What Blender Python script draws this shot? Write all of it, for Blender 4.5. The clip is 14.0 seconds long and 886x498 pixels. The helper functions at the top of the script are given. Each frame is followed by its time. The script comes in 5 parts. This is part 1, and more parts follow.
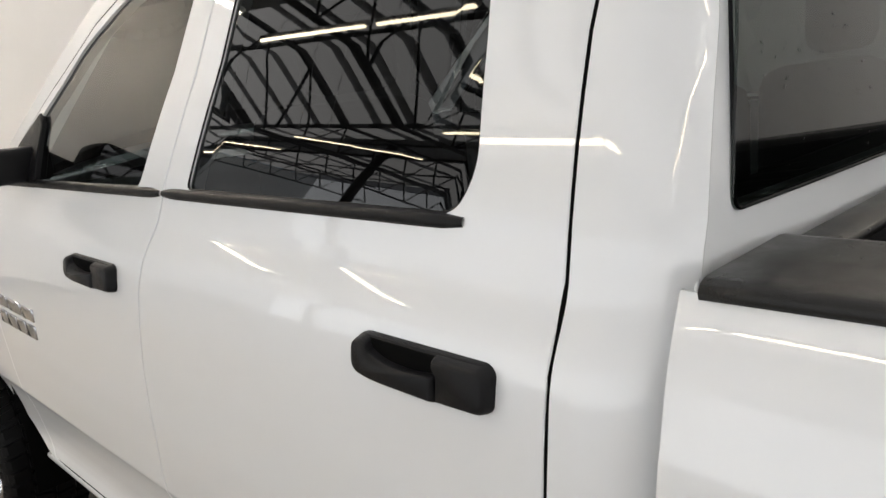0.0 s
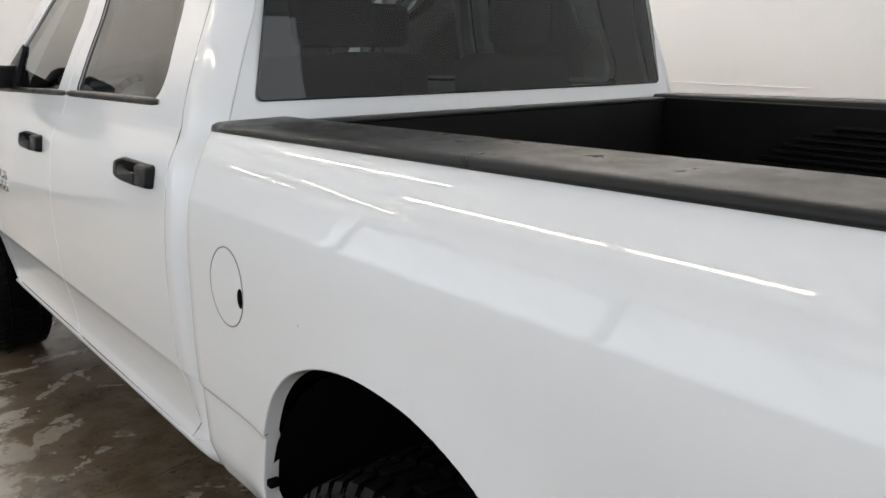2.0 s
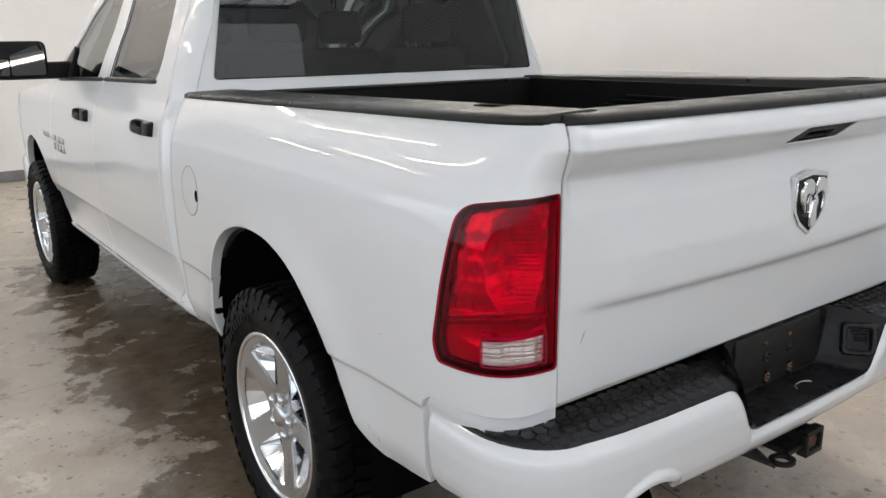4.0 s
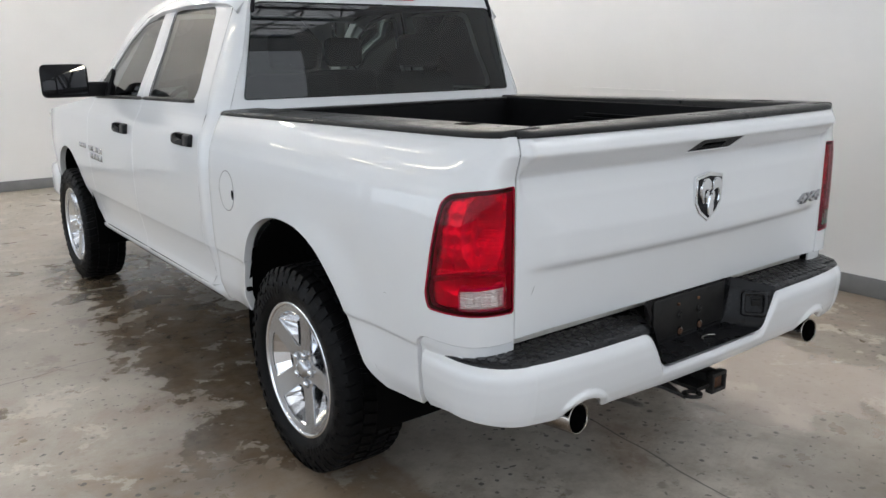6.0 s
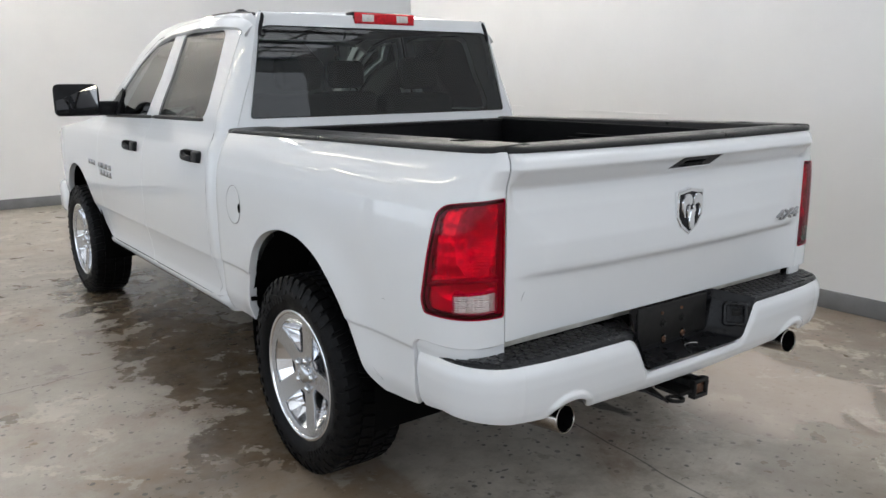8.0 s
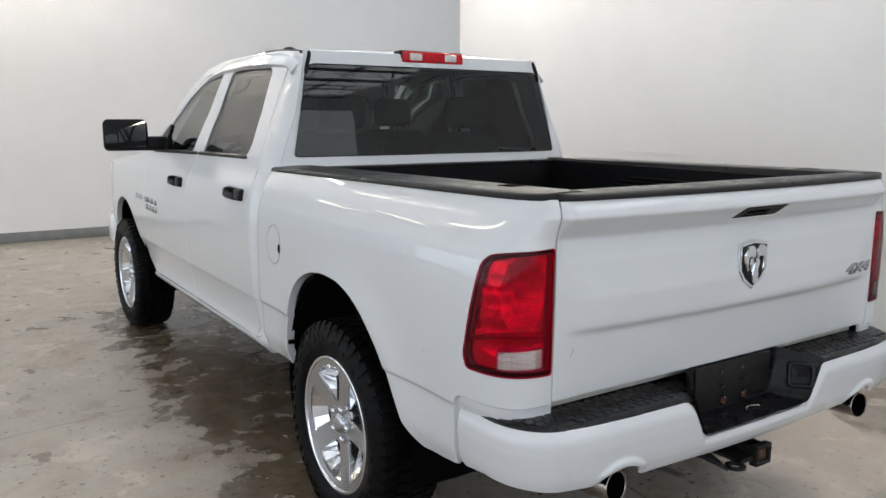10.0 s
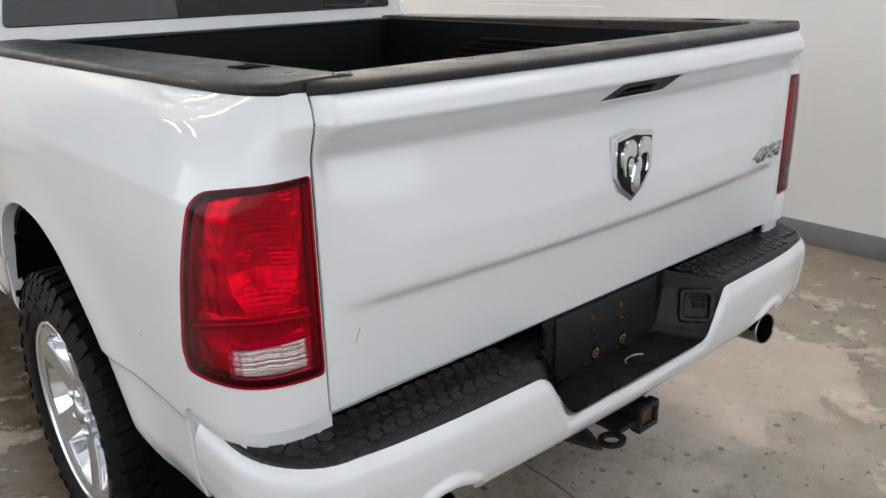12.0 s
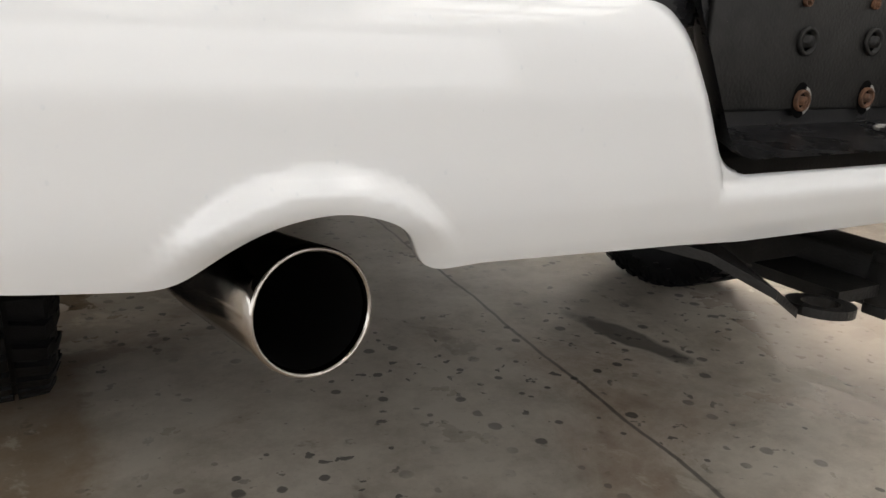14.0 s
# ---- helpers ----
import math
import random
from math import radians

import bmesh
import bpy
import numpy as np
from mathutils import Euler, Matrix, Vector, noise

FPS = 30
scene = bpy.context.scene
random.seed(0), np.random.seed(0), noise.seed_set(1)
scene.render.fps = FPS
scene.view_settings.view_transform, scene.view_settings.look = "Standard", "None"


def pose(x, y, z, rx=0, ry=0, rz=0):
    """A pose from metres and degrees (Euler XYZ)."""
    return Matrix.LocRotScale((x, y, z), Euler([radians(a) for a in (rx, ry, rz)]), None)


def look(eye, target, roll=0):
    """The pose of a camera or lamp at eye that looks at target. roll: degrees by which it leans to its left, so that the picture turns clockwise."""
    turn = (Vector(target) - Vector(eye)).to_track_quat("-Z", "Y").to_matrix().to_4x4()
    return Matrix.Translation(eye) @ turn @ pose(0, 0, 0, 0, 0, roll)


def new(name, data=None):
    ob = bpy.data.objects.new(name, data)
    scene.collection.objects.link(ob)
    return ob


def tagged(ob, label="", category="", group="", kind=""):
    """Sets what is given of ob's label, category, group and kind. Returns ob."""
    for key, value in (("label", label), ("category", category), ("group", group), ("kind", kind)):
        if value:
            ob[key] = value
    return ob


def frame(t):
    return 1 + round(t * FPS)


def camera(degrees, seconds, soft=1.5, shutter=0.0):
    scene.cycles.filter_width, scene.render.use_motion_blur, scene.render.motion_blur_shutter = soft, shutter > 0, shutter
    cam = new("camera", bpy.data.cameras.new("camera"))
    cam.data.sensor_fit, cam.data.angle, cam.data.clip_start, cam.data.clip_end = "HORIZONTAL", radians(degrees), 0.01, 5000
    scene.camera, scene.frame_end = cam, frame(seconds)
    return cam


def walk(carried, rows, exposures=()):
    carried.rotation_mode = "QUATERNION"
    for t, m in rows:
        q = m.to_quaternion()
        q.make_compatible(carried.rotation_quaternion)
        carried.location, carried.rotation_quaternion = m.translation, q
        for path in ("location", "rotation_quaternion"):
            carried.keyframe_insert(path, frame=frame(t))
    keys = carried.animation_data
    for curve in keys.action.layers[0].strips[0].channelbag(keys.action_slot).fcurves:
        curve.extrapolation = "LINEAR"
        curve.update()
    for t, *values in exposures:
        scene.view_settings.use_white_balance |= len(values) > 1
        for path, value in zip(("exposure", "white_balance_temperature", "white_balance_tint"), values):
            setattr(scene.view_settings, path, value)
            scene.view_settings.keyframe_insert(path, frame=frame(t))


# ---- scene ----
cam = camera(58.5, 14.0)
PATH = [
    (0, (-1.596, 0.448, 1.584), (-0.249, 1.85, 1.114), -5.0),
    (0.5, (-1.599, 0.086, 1.554), (-0.252, 1.487, 1.085), -3.5),
    (1, (-1.589, -0.25, 1.54), (-0.302, 1.201, 1.054), -1.8),
    (1.5, (-1.66, -0.586, 1.526), (-0.383, 0.868, 1.02), -1.4),
    (2, (-1.673, -0.912, 1.523), (-0.431, 0.575, 1.027), 0.0),
    (2.5, (-1.692, -1.209, 1.502), (-0.576, 0.374, 1.002), 0.3),
    (3, (-1.802, -1.538, 1.503), (-0.723, 0.064, 0.984), -1.9),
    (3.5, (-1.865, -1.858, 1.515), (-0.756, -0.277, 0.993), -1.6),
    (4, (-1.896, -2.114, 1.518), (-0.755, -0.551, 1.013), -0.9),
    (4.2, (-1.936, -2.179, 1.526), (-0.778, -0.624, 1.033), -0.9),
    (6.3, (-2.299, -2.684, 1.588), (-1.132, -1.13, 1.118), -0.7),
    (6.5, (-2.311, -2.711, 1.587), (-1.142, -1.152, 1.138), -0.6),
    (7, (-2.337, -2.751, 1.577), (-1.167, -1.188, 1.144), -0.4),
    (9.5, (-2.362, -2.774, 1.577), (-1.205, -1.183, 1.216), -0.2),
    (10, (-2.274, -2.657, 1.593), (-1.183, -1.014, 1.26), 0.3),
    (10.5, (-2.113, -2.5, 1.59), (-1.16, -0.811, 1.097), 0.0),
    (11, (-1.927, -2.374, 1.577), (-0.997, -0.734, 0.911), -3.2),
    (11.5, (-1.757, -2.257, 1.573), (-0.599, -0.75, 0.95), -3.6),
    (12, (-1.491, -2.126, 1.546), (-0.251, -0.705, 0.88), -1.3),
    (12.3, (-1.302, -2.080, 1.527), (-0.074, -0.678, 0.801), 1.7),
    (12.5, (-1.199, -2.035, 1.491), (-0.005, -0.622, 0.732), 3.4),
    (12.8, (-1.097, -1.914, 1.352), (0.015, -0.443, 0.579), 5.4),
    (13, (-1.041, -1.800, 1.231), (-0.018, -0.278, 0.432), 6.2),
    (13.2, (-0.975, -1.741, 1.061), (-0.046, -0.139, 0.306), 5.5),
    (13.5, (-0.875, -1.640, 0.859), (0.048, -0.017, 0.142), 5.8),
    (13.6, (-0.857, -1.624, 0.811), (0.071, 0.009, 0.125), 5.4),
    (13.7, (-0.839, -1.613, 0.774), (0.092, 0.030, 0.117), 4.7),
    (14, (-0.805, -1.604, 0.711), (0.145, 0.063, 0.146), 2.6),
]
walk(cam, [(t, look(eye, target, roll)) for t, eye, target, roll in PATH],
     [(0, 0.96, 7100, 11), (1.0, 0.93, 6850, 10), (4.0, 0.92, 6650, 10), (6.5, 0.87, 6380, 9), (9.5, 0.86, 6400, 9), (10, 0.76, 6400, 9), (10.5, 0.79, 6330, 9), (10.8, 0.98, 6550, 10), (11.5, 1.0, 6600, 10), (12.5, 1.02, 6650, 10), (12.9, 1.26, 6750, 12), (13.4, 1.14, 6950, 10), (14, 1.28, 7250, 11)])

# ---- light ----
world = bpy.data.worlds.new("sky")
scene.world = world
world.use_nodes = True
wn = world.node_tree.nodes
sky = wn.new("ShaderNodeTexSky")
sky.sky_type, sky.sun_disc = "NISHITA", False
sky.sun_elevation, sky.sun_rotation = radians(40), radians(200)
wn["Background"].inputs[1].default_value = 0.1
world.node_tree.links.new(sky.outputs[0], wn["Background"].inputs[0])

TUBE, SKYLIGHT, BACK_FILL, BOOTH, SIDE_FILL = 14.0, 0.74, 1.0, 26.0, 1.12


# ---- materials ----
def mat(name, color, rough=0.5, metal=0.0, coat=0.0, noise_amt=0.0, noise_scale=20.0, bump=0.0, bump_scale=200.0, rough_var=0.0, spec=0.5):
    m = bpy.data.materials.new(name)
    m.use_nodes = True
    t = m.node_tree
    b = t.nodes["Principled BSDF"]
    b.inputs["Base Color"].default_value = (*color, 1)
    b.inputs["Roughness"].default_value = rough
    b.inputs["Metallic"].default_value = metal
    b.inputs["Specular IOR Level"].default_value = spec
    b.inputs["Coat Weight"].default_value = coat
    b.inputs["Coat Roughness"].default_value = 0.02
    co = t.nodes.new("ShaderNodeTexCoord")
    if noise_amt or rough_var:
        n = t.nodes.new("ShaderNodeTexNoise")
        n.inputs["Scale"].default_value = noise_scale
        n.inputs["Detail"].default_value = 8
        n.inputs["Roughness"].default_value = 0.65
        t.links.new(co.outputs["Object"], n.inputs["Vector"])
        if noise_amt:
            r = t.nodes.new("ShaderNodeMapRange")
            r.inputs[1].default_value, r.inputs[2].default_value = 0.3, 0.7
            r.inputs[3].default_value, r.inputs[4].default_value = 1 - noise_amt, 1 + noise_amt
            t.links.new(n.outputs["Fac"], r.inputs[0])
            x = t.nodes.new("ShaderNodeMix")
            x.data_type, x.blend_type = "RGBA", "MULTIPLY"
            x.inputs["Factor"].default_value = 1
            x.inputs["A"].default_value = (*color, 1)
            t.links.new(r.outputs[0], x.inputs["B"])
            t.links.new(x.outputs["Result"], b.inputs["Base Color"])
        if rough_var:
            r = t.nodes.new("ShaderNodeMapRange")
            r.inputs[1].default_value, r.inputs[2].default_value = 0.3, 0.7
            r.inputs[3].default_value, r.inputs[4].default_value = max(0.02, rough - rough_var), rough + rough_var
            t.links.new(n.outputs["Fac"], r.inputs[0])
            t.links.new(r.outputs[0], b.inputs["Roughness"])
    if bump:
        n2 = t.nodes.new("ShaderNodeTexNoise")
        n2.inputs["Scale"].default_value = bump_scale
        n2.inputs["Detail"].default_value = 3
        bp = t.nodes.new("ShaderNodeBump")
        bp.inputs["Strength"].default_value = bump
        bp.inputs["Distance"].default_value = 0.002
        t.links.new(co.outputs["Object"], n2.inputs["Vector"])
        t.links.new(n2.outputs["Fac"], bp.inputs["Height"])
        t.links.new(bp.outputs[0], b.inputs["Normal"])
    return m


def glow(name, color, strength):
    m = bpy.data.materials.new(name)
    m.use_nodes = True
    t = m.node_tree
    t.nodes.remove(t.nodes["Principled BSDF"])
    e = t.nodes.new("ShaderNodeEmission")
    e.inputs[0].default_value, e.inputs[1].default_value = (*color, 1), strength
    t.links.new(e.outputs[0], t.nodes["Material Output"].inputs[0])
    return m


def pane_glass(name, tint, ior=1.5):
    """A thin pane: tinted see-through, with a clear gloss that grows at grazing angles."""
    m = bpy.data.materials.new(name)
    m.use_nodes = True
    t = m.node_tree
    t.nodes.remove(t.nodes["Principled BSDF"])
    see, gloss, mix, fr = (t.nodes.new("ShaderNode" + k) for k in ("BsdfTransparent", "BsdfGlossy", "MixShader", "Fresnel"))
    see.inputs[0].default_value = (*tint, 1)
    gloss.inputs["Color"].default_value, gloss.inputs["Roughness"].default_value = (1, 1, 1, 1), 0.01
    fr.inputs[0].default_value = ior
    t.links.new(fr.outputs[0], mix.inputs[0])
    t.links.new(see.outputs[0], mix.inputs[1])
    t.links.new(gloss.outputs[0], mix.inputs[2])
    t.links.new(mix.outputs[0], t.nodes["Material Output"].inputs[0])
    return m


PAINT = mat("white_car_paint", (0.70, 0.71, 0.72), 0.35, coat=1.0, noise_amt=0.015, noise_scale=3, rough_var=0.05)
SILLPAINT = mat("dusty_sill_paint", (0.46, 0.44, 0.40), 0.5, noise_amt=0.2, noise_scale=30)
JAMB = mat("grey_jamb", (0.22, 0.22, 0.22), 0.6)
BLACK = mat("black_plastic", (0.0075, 0.0075, 0.0085), 0.40, spec=0.15, noise_amt=0.25, noise_scale=14, bump=0.25, bump_scale=900, rough_var=0.1)
CAP = mat("worn_black_rail_plastic", (0.013, 0.0128, 0.0125), 0.36, spec=0.24, noise_amt=0.35, noise_scale=9, bump=0.3, bump_scale=700, rough_var=0.14)
LINER = mat("black_bed_liner", (0.005, 0.005, 0.0055), 0.58, spec=0.1, noise_amt=0.4, noise_scale=7, bump=0.5, bump_scale=300, rough_var=0.12)
RUBBER = mat("tyre_rubber", (0.0042, 0.0042, 0.0046), 0.5, spec=0.10, noise_amt=0.35, noise_scale=18, bump=0.3, bump_scale=400, rough_var=0.12)
STEEL = mat("black_steel", (0.012, 0.0115, 0.011), 0.45, spec=0.22, noise_amt=0.5, noise_scale=25, bump=0.4, bump_scale=250)
RUST = mat("rusty_steel", (0.10, 0.045, 0.022), 0.8, noise_amt=0.6, noise_scale=60, bump=0.6, bump_scale=300)
BADGE = mat("badge_chrome", (0.42, 0.42, 0.43), 0.1, 1.0)
CHROME = mat("chrome", (0.82, 0.83, 0.84), 0.07, 1.0)
ALLOY = mat("polished_alloy", (0.82, 0.83, 0.85), 0.09, 1.0, noise_amt=0.04, noise_scale=30, rough_var=0.05)
TIP = mat("exhaust_chrome", (0.38, 0.35, 0.32), 0.12, 1.0, noise_amt=0.2, noise_scale=20, rough_var=0.06)
NEAR_BLACK = mat("soot", (0.003, 0.003, 0.003), 0.9, spec=0.04)
CABIN = mat("dark_cabin_trim", (0.012, 0.012, 0.013), 0.8, noise_amt=0.15, noise_scale=40)
SEAT = mat("grey_seat_cloth", (0.016, 0.016, 0.018), 0.9, noise_amt=0.15, noise_scale=60)
REDGLASS = pane_glass("red_lens", (0.75, 0.001, 0.10), 1.25)
CLEARGLASS = pane_glass("clear_lens", (0.85, 0.83, 0.82))
TINT = pane_glass("tinted_glass", (0.13, 0.155, 0.165), 1.42)
REARGLASS = pane_glass("rear_privacy_glass", (0.28, 0.325, 0.30), 1.50)
SCREEN = pane_glass("windscreen_glass", (0.74, 0.82, 0.78), 1.5)
BACKTINT = pane_glass("privacy_glass", (0.11, 0.13, 0.135), 1.44)
REFLECTOR = mat("lamp_reflector", (0.90, 0.88, 0.88), 0.26, 0.92, noise_amt=0.3, noise_scale=60)
MAROON = mat("dark_lamp_border", (0.03, 0.003, 0.006), 0.4, spec=0.2)
STEPPLASTIC = mat("wet_step_plastic", (0.009, 0.009, 0.010), 0.28, spec=0.26, noise_amt=0.3, noise_scale=16, bump=0.2, bump_scale=600, rough_var=0.12)
TARNISH = mat("tarnished_zinc", (0.34, 0.33, 0.31), 0.5, 0.6, noise_amt=0.3, noise_scale=80)
WHITEREF = mat("silvered_reflector", (0.94, 0.92, 0.90), 0.14, 0.7)
SATIN = mat("satin_alloy", (0.54, 0.55, 0.57), 0.24, 0.97, noise_amt=0.03, noise_scale=6, rough_var=0.03)
MIRROR = mat("mirror_glass", (0.22, 0.225, 0.235), 0.02, 1.0)
WALLPAINT = mat("white_wall_paint", (0.73, 0.72, 0.71), 0.55, noise_amt=0.03, noise_scale=1.2, bump=0.08, bump_scale=60)
BASEB = mat("grey_baseboard", (0.17, 0.17, 0.17), 0.5, noise_amt=0.15, noise_scale=6)
TRUSS = mat("dark_steel_truss", (0.03, 0.03, 0.032), 0.6)
ROOFING = mat("grey_roof_sheet", (0.32, 0.33, 0.35), 0.7, noise_amt=0.1, noise_scale=2)
FARWALL = mat("grey_hall_wall", (0.55, 0.56, 0.57), 0.7, noise_amt=0.12, noise_scale=0.8)


def concrete():
    m = bpy.data.materials.new("wet_concrete")
    m.use_nodes = True
    t = m.node_tree
    b = t.nodes["Principled BSDF"]
    co = t.nodes.new("ShaderNodeTexCoord")

    def noise_tex(scale, detail=8, rough=0.6, dist=0.0):
        n = t.nodes.new("ShaderNodeTexNoise")
        n.inputs["Scale"].default_value, n.inputs["Detail"].default_value = scale, detail
        n.inputs["Roughness"].default_value, n.inputs["Distortion"].default_value = rough, dist
        t.links.new(co.outputs["Object"], n.inputs["Vector"])
        return n.outputs["Fac"]

    def ramp(src, a, z, lo=0.0, hi=1.0, smooth=False):
        r = t.nodes.new("ShaderNodeMapRange")
        if smooth:
            r.interpolation_type = "SMOOTHSTEP"
        for k, v in enumerate((a, z, lo, hi), 1):
            r.inputs[k].default_value = v
        t.links.new(src, r.inputs[0])
        return r.outputs[0]

    def mix(fac, a, c, mode="MIX"):
        x = t.nodes.new("ShaderNodeMix")
        x.data_type, x.blend_type = "RGBA", mode
        for sock, v in (("Factor", fac), ("A", a), ("B", c)):
            if isinstance(v, (tuple, float)):
                x.inputs[sock].default_value = v if isinstance(v, float) else (*v, 1)
            else:
                t.links.new(v, x.inputs[sock])
        return x.outputs["Result"]

    def calc(op, a, c):
        x = t.nodes.new("ShaderNodeMath")
        x.operation = op
        for k, v in enumerate((a, c)):
            if isinstance(v, (int, float)):
                x.inputs[k].default_value = v
            else:
                t.links.new(v, x.inputs[k])
        return x.outputs[0]

    sep = t.nodes.new("ShaderNodeSeparateXYZ")
    t.links.new(co.outputs["Object"], sep.inputs[0])
    px, py = sep.outputs[0], sep.outputs[1]
    base = mix(ramp(noise_tex(0.7), 0.3, 0.7), (0.30, 0.266, 0.221), (0.42, 0.377, 0.316))
    # extra light painted into the floor's colour under the truck's rear
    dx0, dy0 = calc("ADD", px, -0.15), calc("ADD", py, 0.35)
    painted_lift = calc("SQRT", calc("ADD", calc("MULTIPLY", dx0, dx0), calc("MULTIPLY", dy0, dy0)), 0.0)
    painted_lift = ramp(calc("ADD", painted_lift, calc("MULTIPLY", calc("SUBTRACT", noise_tex(2.2, 9, 0.65), 0.5), 1.1)), 0.75, 1.05, 0.55, 0)
    base = mix(painted_lift, base, (0.66, 0.60, 0.52))
    base = mix(ramp(noise_tex(4.5, 10, 0.72), 0.42, 0.66, 0, 0.75), base, (0.25, 0.208, 0.162))
    base = mix(ramp(noise_tex(70, 8, 0.78), 0.60, 0.72, 0, 0.75), base, (0.08, 0.075, 0.07))
    base = mix(ramp(noise_tex(14, 5, 0.5), 0.70, 0.73, 0, 0.8), base, (0.09, 0.082, 0.075))
    rust = calc("MULTIPLY", ramp(noise_tex(1.1, 9, 0.7, 0.6), 0.54, 0.66), 0.6)
    base = mix(rust, base, (0.25, 0.155, 0.095))
    # a rusty patch with a hard edge beside the rear wheel
    edge = calc("MULTIPLY", ramp(calc("ADD", calc("ADD", px, calc("MULTIPLY", calc("SUBTRACT", noise_tex(7, 8, 0.65), 0.5), 0.16)), calc("MULTIPLY", calc("SUBTRACT", noise_tex(1.3, 7, 0.6), 0.5), ramp(py, -0.9, -1.5, 0, 2.6))), -0.70, -0.74), ramp(calc("ADD", py, calc("MULTIPLY", calc("SUBTRACT", noise_tex(0.9, 8, 0.65), 0.5), 3.2)), 0.7, 0.1))
    base = mix(calc("MULTIPLY", edge, ramp(noise_tex(5, 9, 0.7), 0.35, 0.62, 0.25, 0.75)), base, (0.21, 0.135, 0.075))
    pits = calc("MULTIPLY", ramp(noise_tex(26, 3, 0.5), 0.645, 0.665), ramp(noise_tex(1.7, 5), 0.40, 0.55))
    base = mix(calc("MULTIPLY", pits, 0.85), base, (0.045, 0.04, 0.036))
    # round drip spots of oil, in loose swarms
    vor = t.nodes.new("ShaderNodeTexVoronoi")
    vor.voronoi_dimensions = "2D"
    vor.inputs["Scale"].default_value = 15.0
    t.links.new(co.outputs["Object"], vor.inputs["Vector"])
    pick = t.nodes.new("ShaderNodeSeparateColor")
    t.links.new(vor.outputs["Color"], pick.inputs[0])
    drip = ramp(calc("DIVIDE", calc("ADD", vor.outputs["Distance"], calc("MULTIPLY", calc("SUBTRACT", noise_tex(60, 3), 0.5), 0.12)), calc("ADD", 0.35, pick.outputs[1])), 0.13, 0.17, 1, 0)
    drip = calc("MULTIPLY", calc("MULTIPLY", drip, ramp(pick.outputs[0], 0.60, 0.62)), ramp(noise_tex(1.3, 4), 0.44, 0.52))
    base = mix(calc("MULTIPLY", drip, 0.8), base, (0.05, 0.044, 0.04))
    # brown soil trodden in behind the truck
    soil = calc("MULTIPLY", ramp(calc("ADD", py, calc("MULTIPLY", calc("SUBTRACT", noise_tex(1.2, 7, 0.6), 0.5), 1.8)), -1.35, -1.9), ramp(calc("ADD", px, calc("MULTIPLY", calc("SUBTRACT", noise_tex(1.9, 7, 0.6), 0.5), 1.8)), -1.2, -0.5))
    soil = calc("MAXIMUM", soil, ramp(calc("ADD", px, calc("MULTIPLY", calc("SUBTRACT", noise_tex(1.5, 8, 0.62), 0.5), 1.5)), 0.95, 1.6, 0, 0.75))
    base = mix(calc("MULTIPLY", soil, ramp(noise_tex(3.3, 9, 0.65), 0.34, 0.66, 0.5, 0.9)), base, (0.14, 0.108, 0.083))
    # one long oil stain behind the rear axle
    ox, oy = calc("SUBTRACT", px, calc("ADD", 0.445, calc("MULTIPLY", calc("ADD", py, 0.30), -0.15))), calc("ADD", py, 0.30)
    oil = calc("SQRT", calc("ADD", calc("MULTIPLY", calc("MULTIPLY", ox, ox), 16.0), calc("MULTIPLY", oy, oy)), 0.0)
    oil = ramp(calc("ADD", oil, calc("MULTIPLY", calc("SUBTRACT", noise_tex(9, 6), 0.5), 0.25)), 0.14, 0.19, 1, 0)
    base = mix(calc("MULTIPLY", oil, 0.75), base, (0.05, 0.044, 0.04))
    # pale scuffed laitance
    base = mix(ramp(noise_tex(2.6, 10, 0.7, 0.3), 0.565, 0.60, 0, 0.62), base, (0.52, 0.47, 0.395))
    # saw-cut joints
    wob = calc("MULTIPLY", calc("SUBTRACT", noise_tex(2.0, 4), 0.5), 0.05)
    j1 = calc("ABSOLUTE", calc("ADD", calc("SUBTRACT", px, calc("MULTIPLY", py, 0.115)), calc("ADD", -0.238, wob)), 0.0)
    j2 = calc("ABSOLUTE", calc("ADD", calc("SUBTRACT", py, calc("MULTIPLY", px, 0.10)), calc("ADD", -1.86, calc("MULTIPLY", wob, 3.0))), 0.0)
    joint = ramp(calc("MINIMUM", j1, j2), 0.003, 0.006, 1, 0)
    base = mix(calc("MULTIPLY", joint, 0.7), base, (0.05, 0.045, 0.04))
    # water that ran off the truck: soaked patches along its sill and behind it, with ragged edges
    ragged = calc("MULTIPLY", calc("SUBTRACT", noise_tex(2.3, 10, 0.62, 0.4), 0.5), 2.2)
    fine = calc("MULTIPLY", calc("SUBTRACT", noise_tex(9, 8, 0.6), 0.5), 0.5)
    side = calc("ABSOLUTE", calc("ADD", calc("ADD", px, 0.80), ramp(py, 0.75, 0.05, 0.0, 0.34)), 0.0)
    wet1 = ramp(calc("ADD", calc("ADD", side, calc("MULTIPLY", ragged, 0.65)), fine), 0.33, 0.47, 1, 0)
    wet1 = calc("MULTIPLY", wet1, ramp(calc("ADD", py, calc("MULTIPLY", ragged, 0.5)), -0.1, 0.35, 0.12, 1.0))
    wet1 = calc("MULTIPLY", wet1, ramp(calc("ADD", py, ragged), -0.75, -0.5))
    wet1 = calc("MULTIPLY", wet1, ramp(calc("ADD", py, ragged), 4.3, 4.0))
    dx, dy = calc("SUBTRACT", px, 1.22), calc("ADD", py, 0.66)
    pool = calc("SQRT", calc("ADD", calc("MULTIPLY", dx, dx), calc("MULTIPLY", dy, dy)), 0.0)
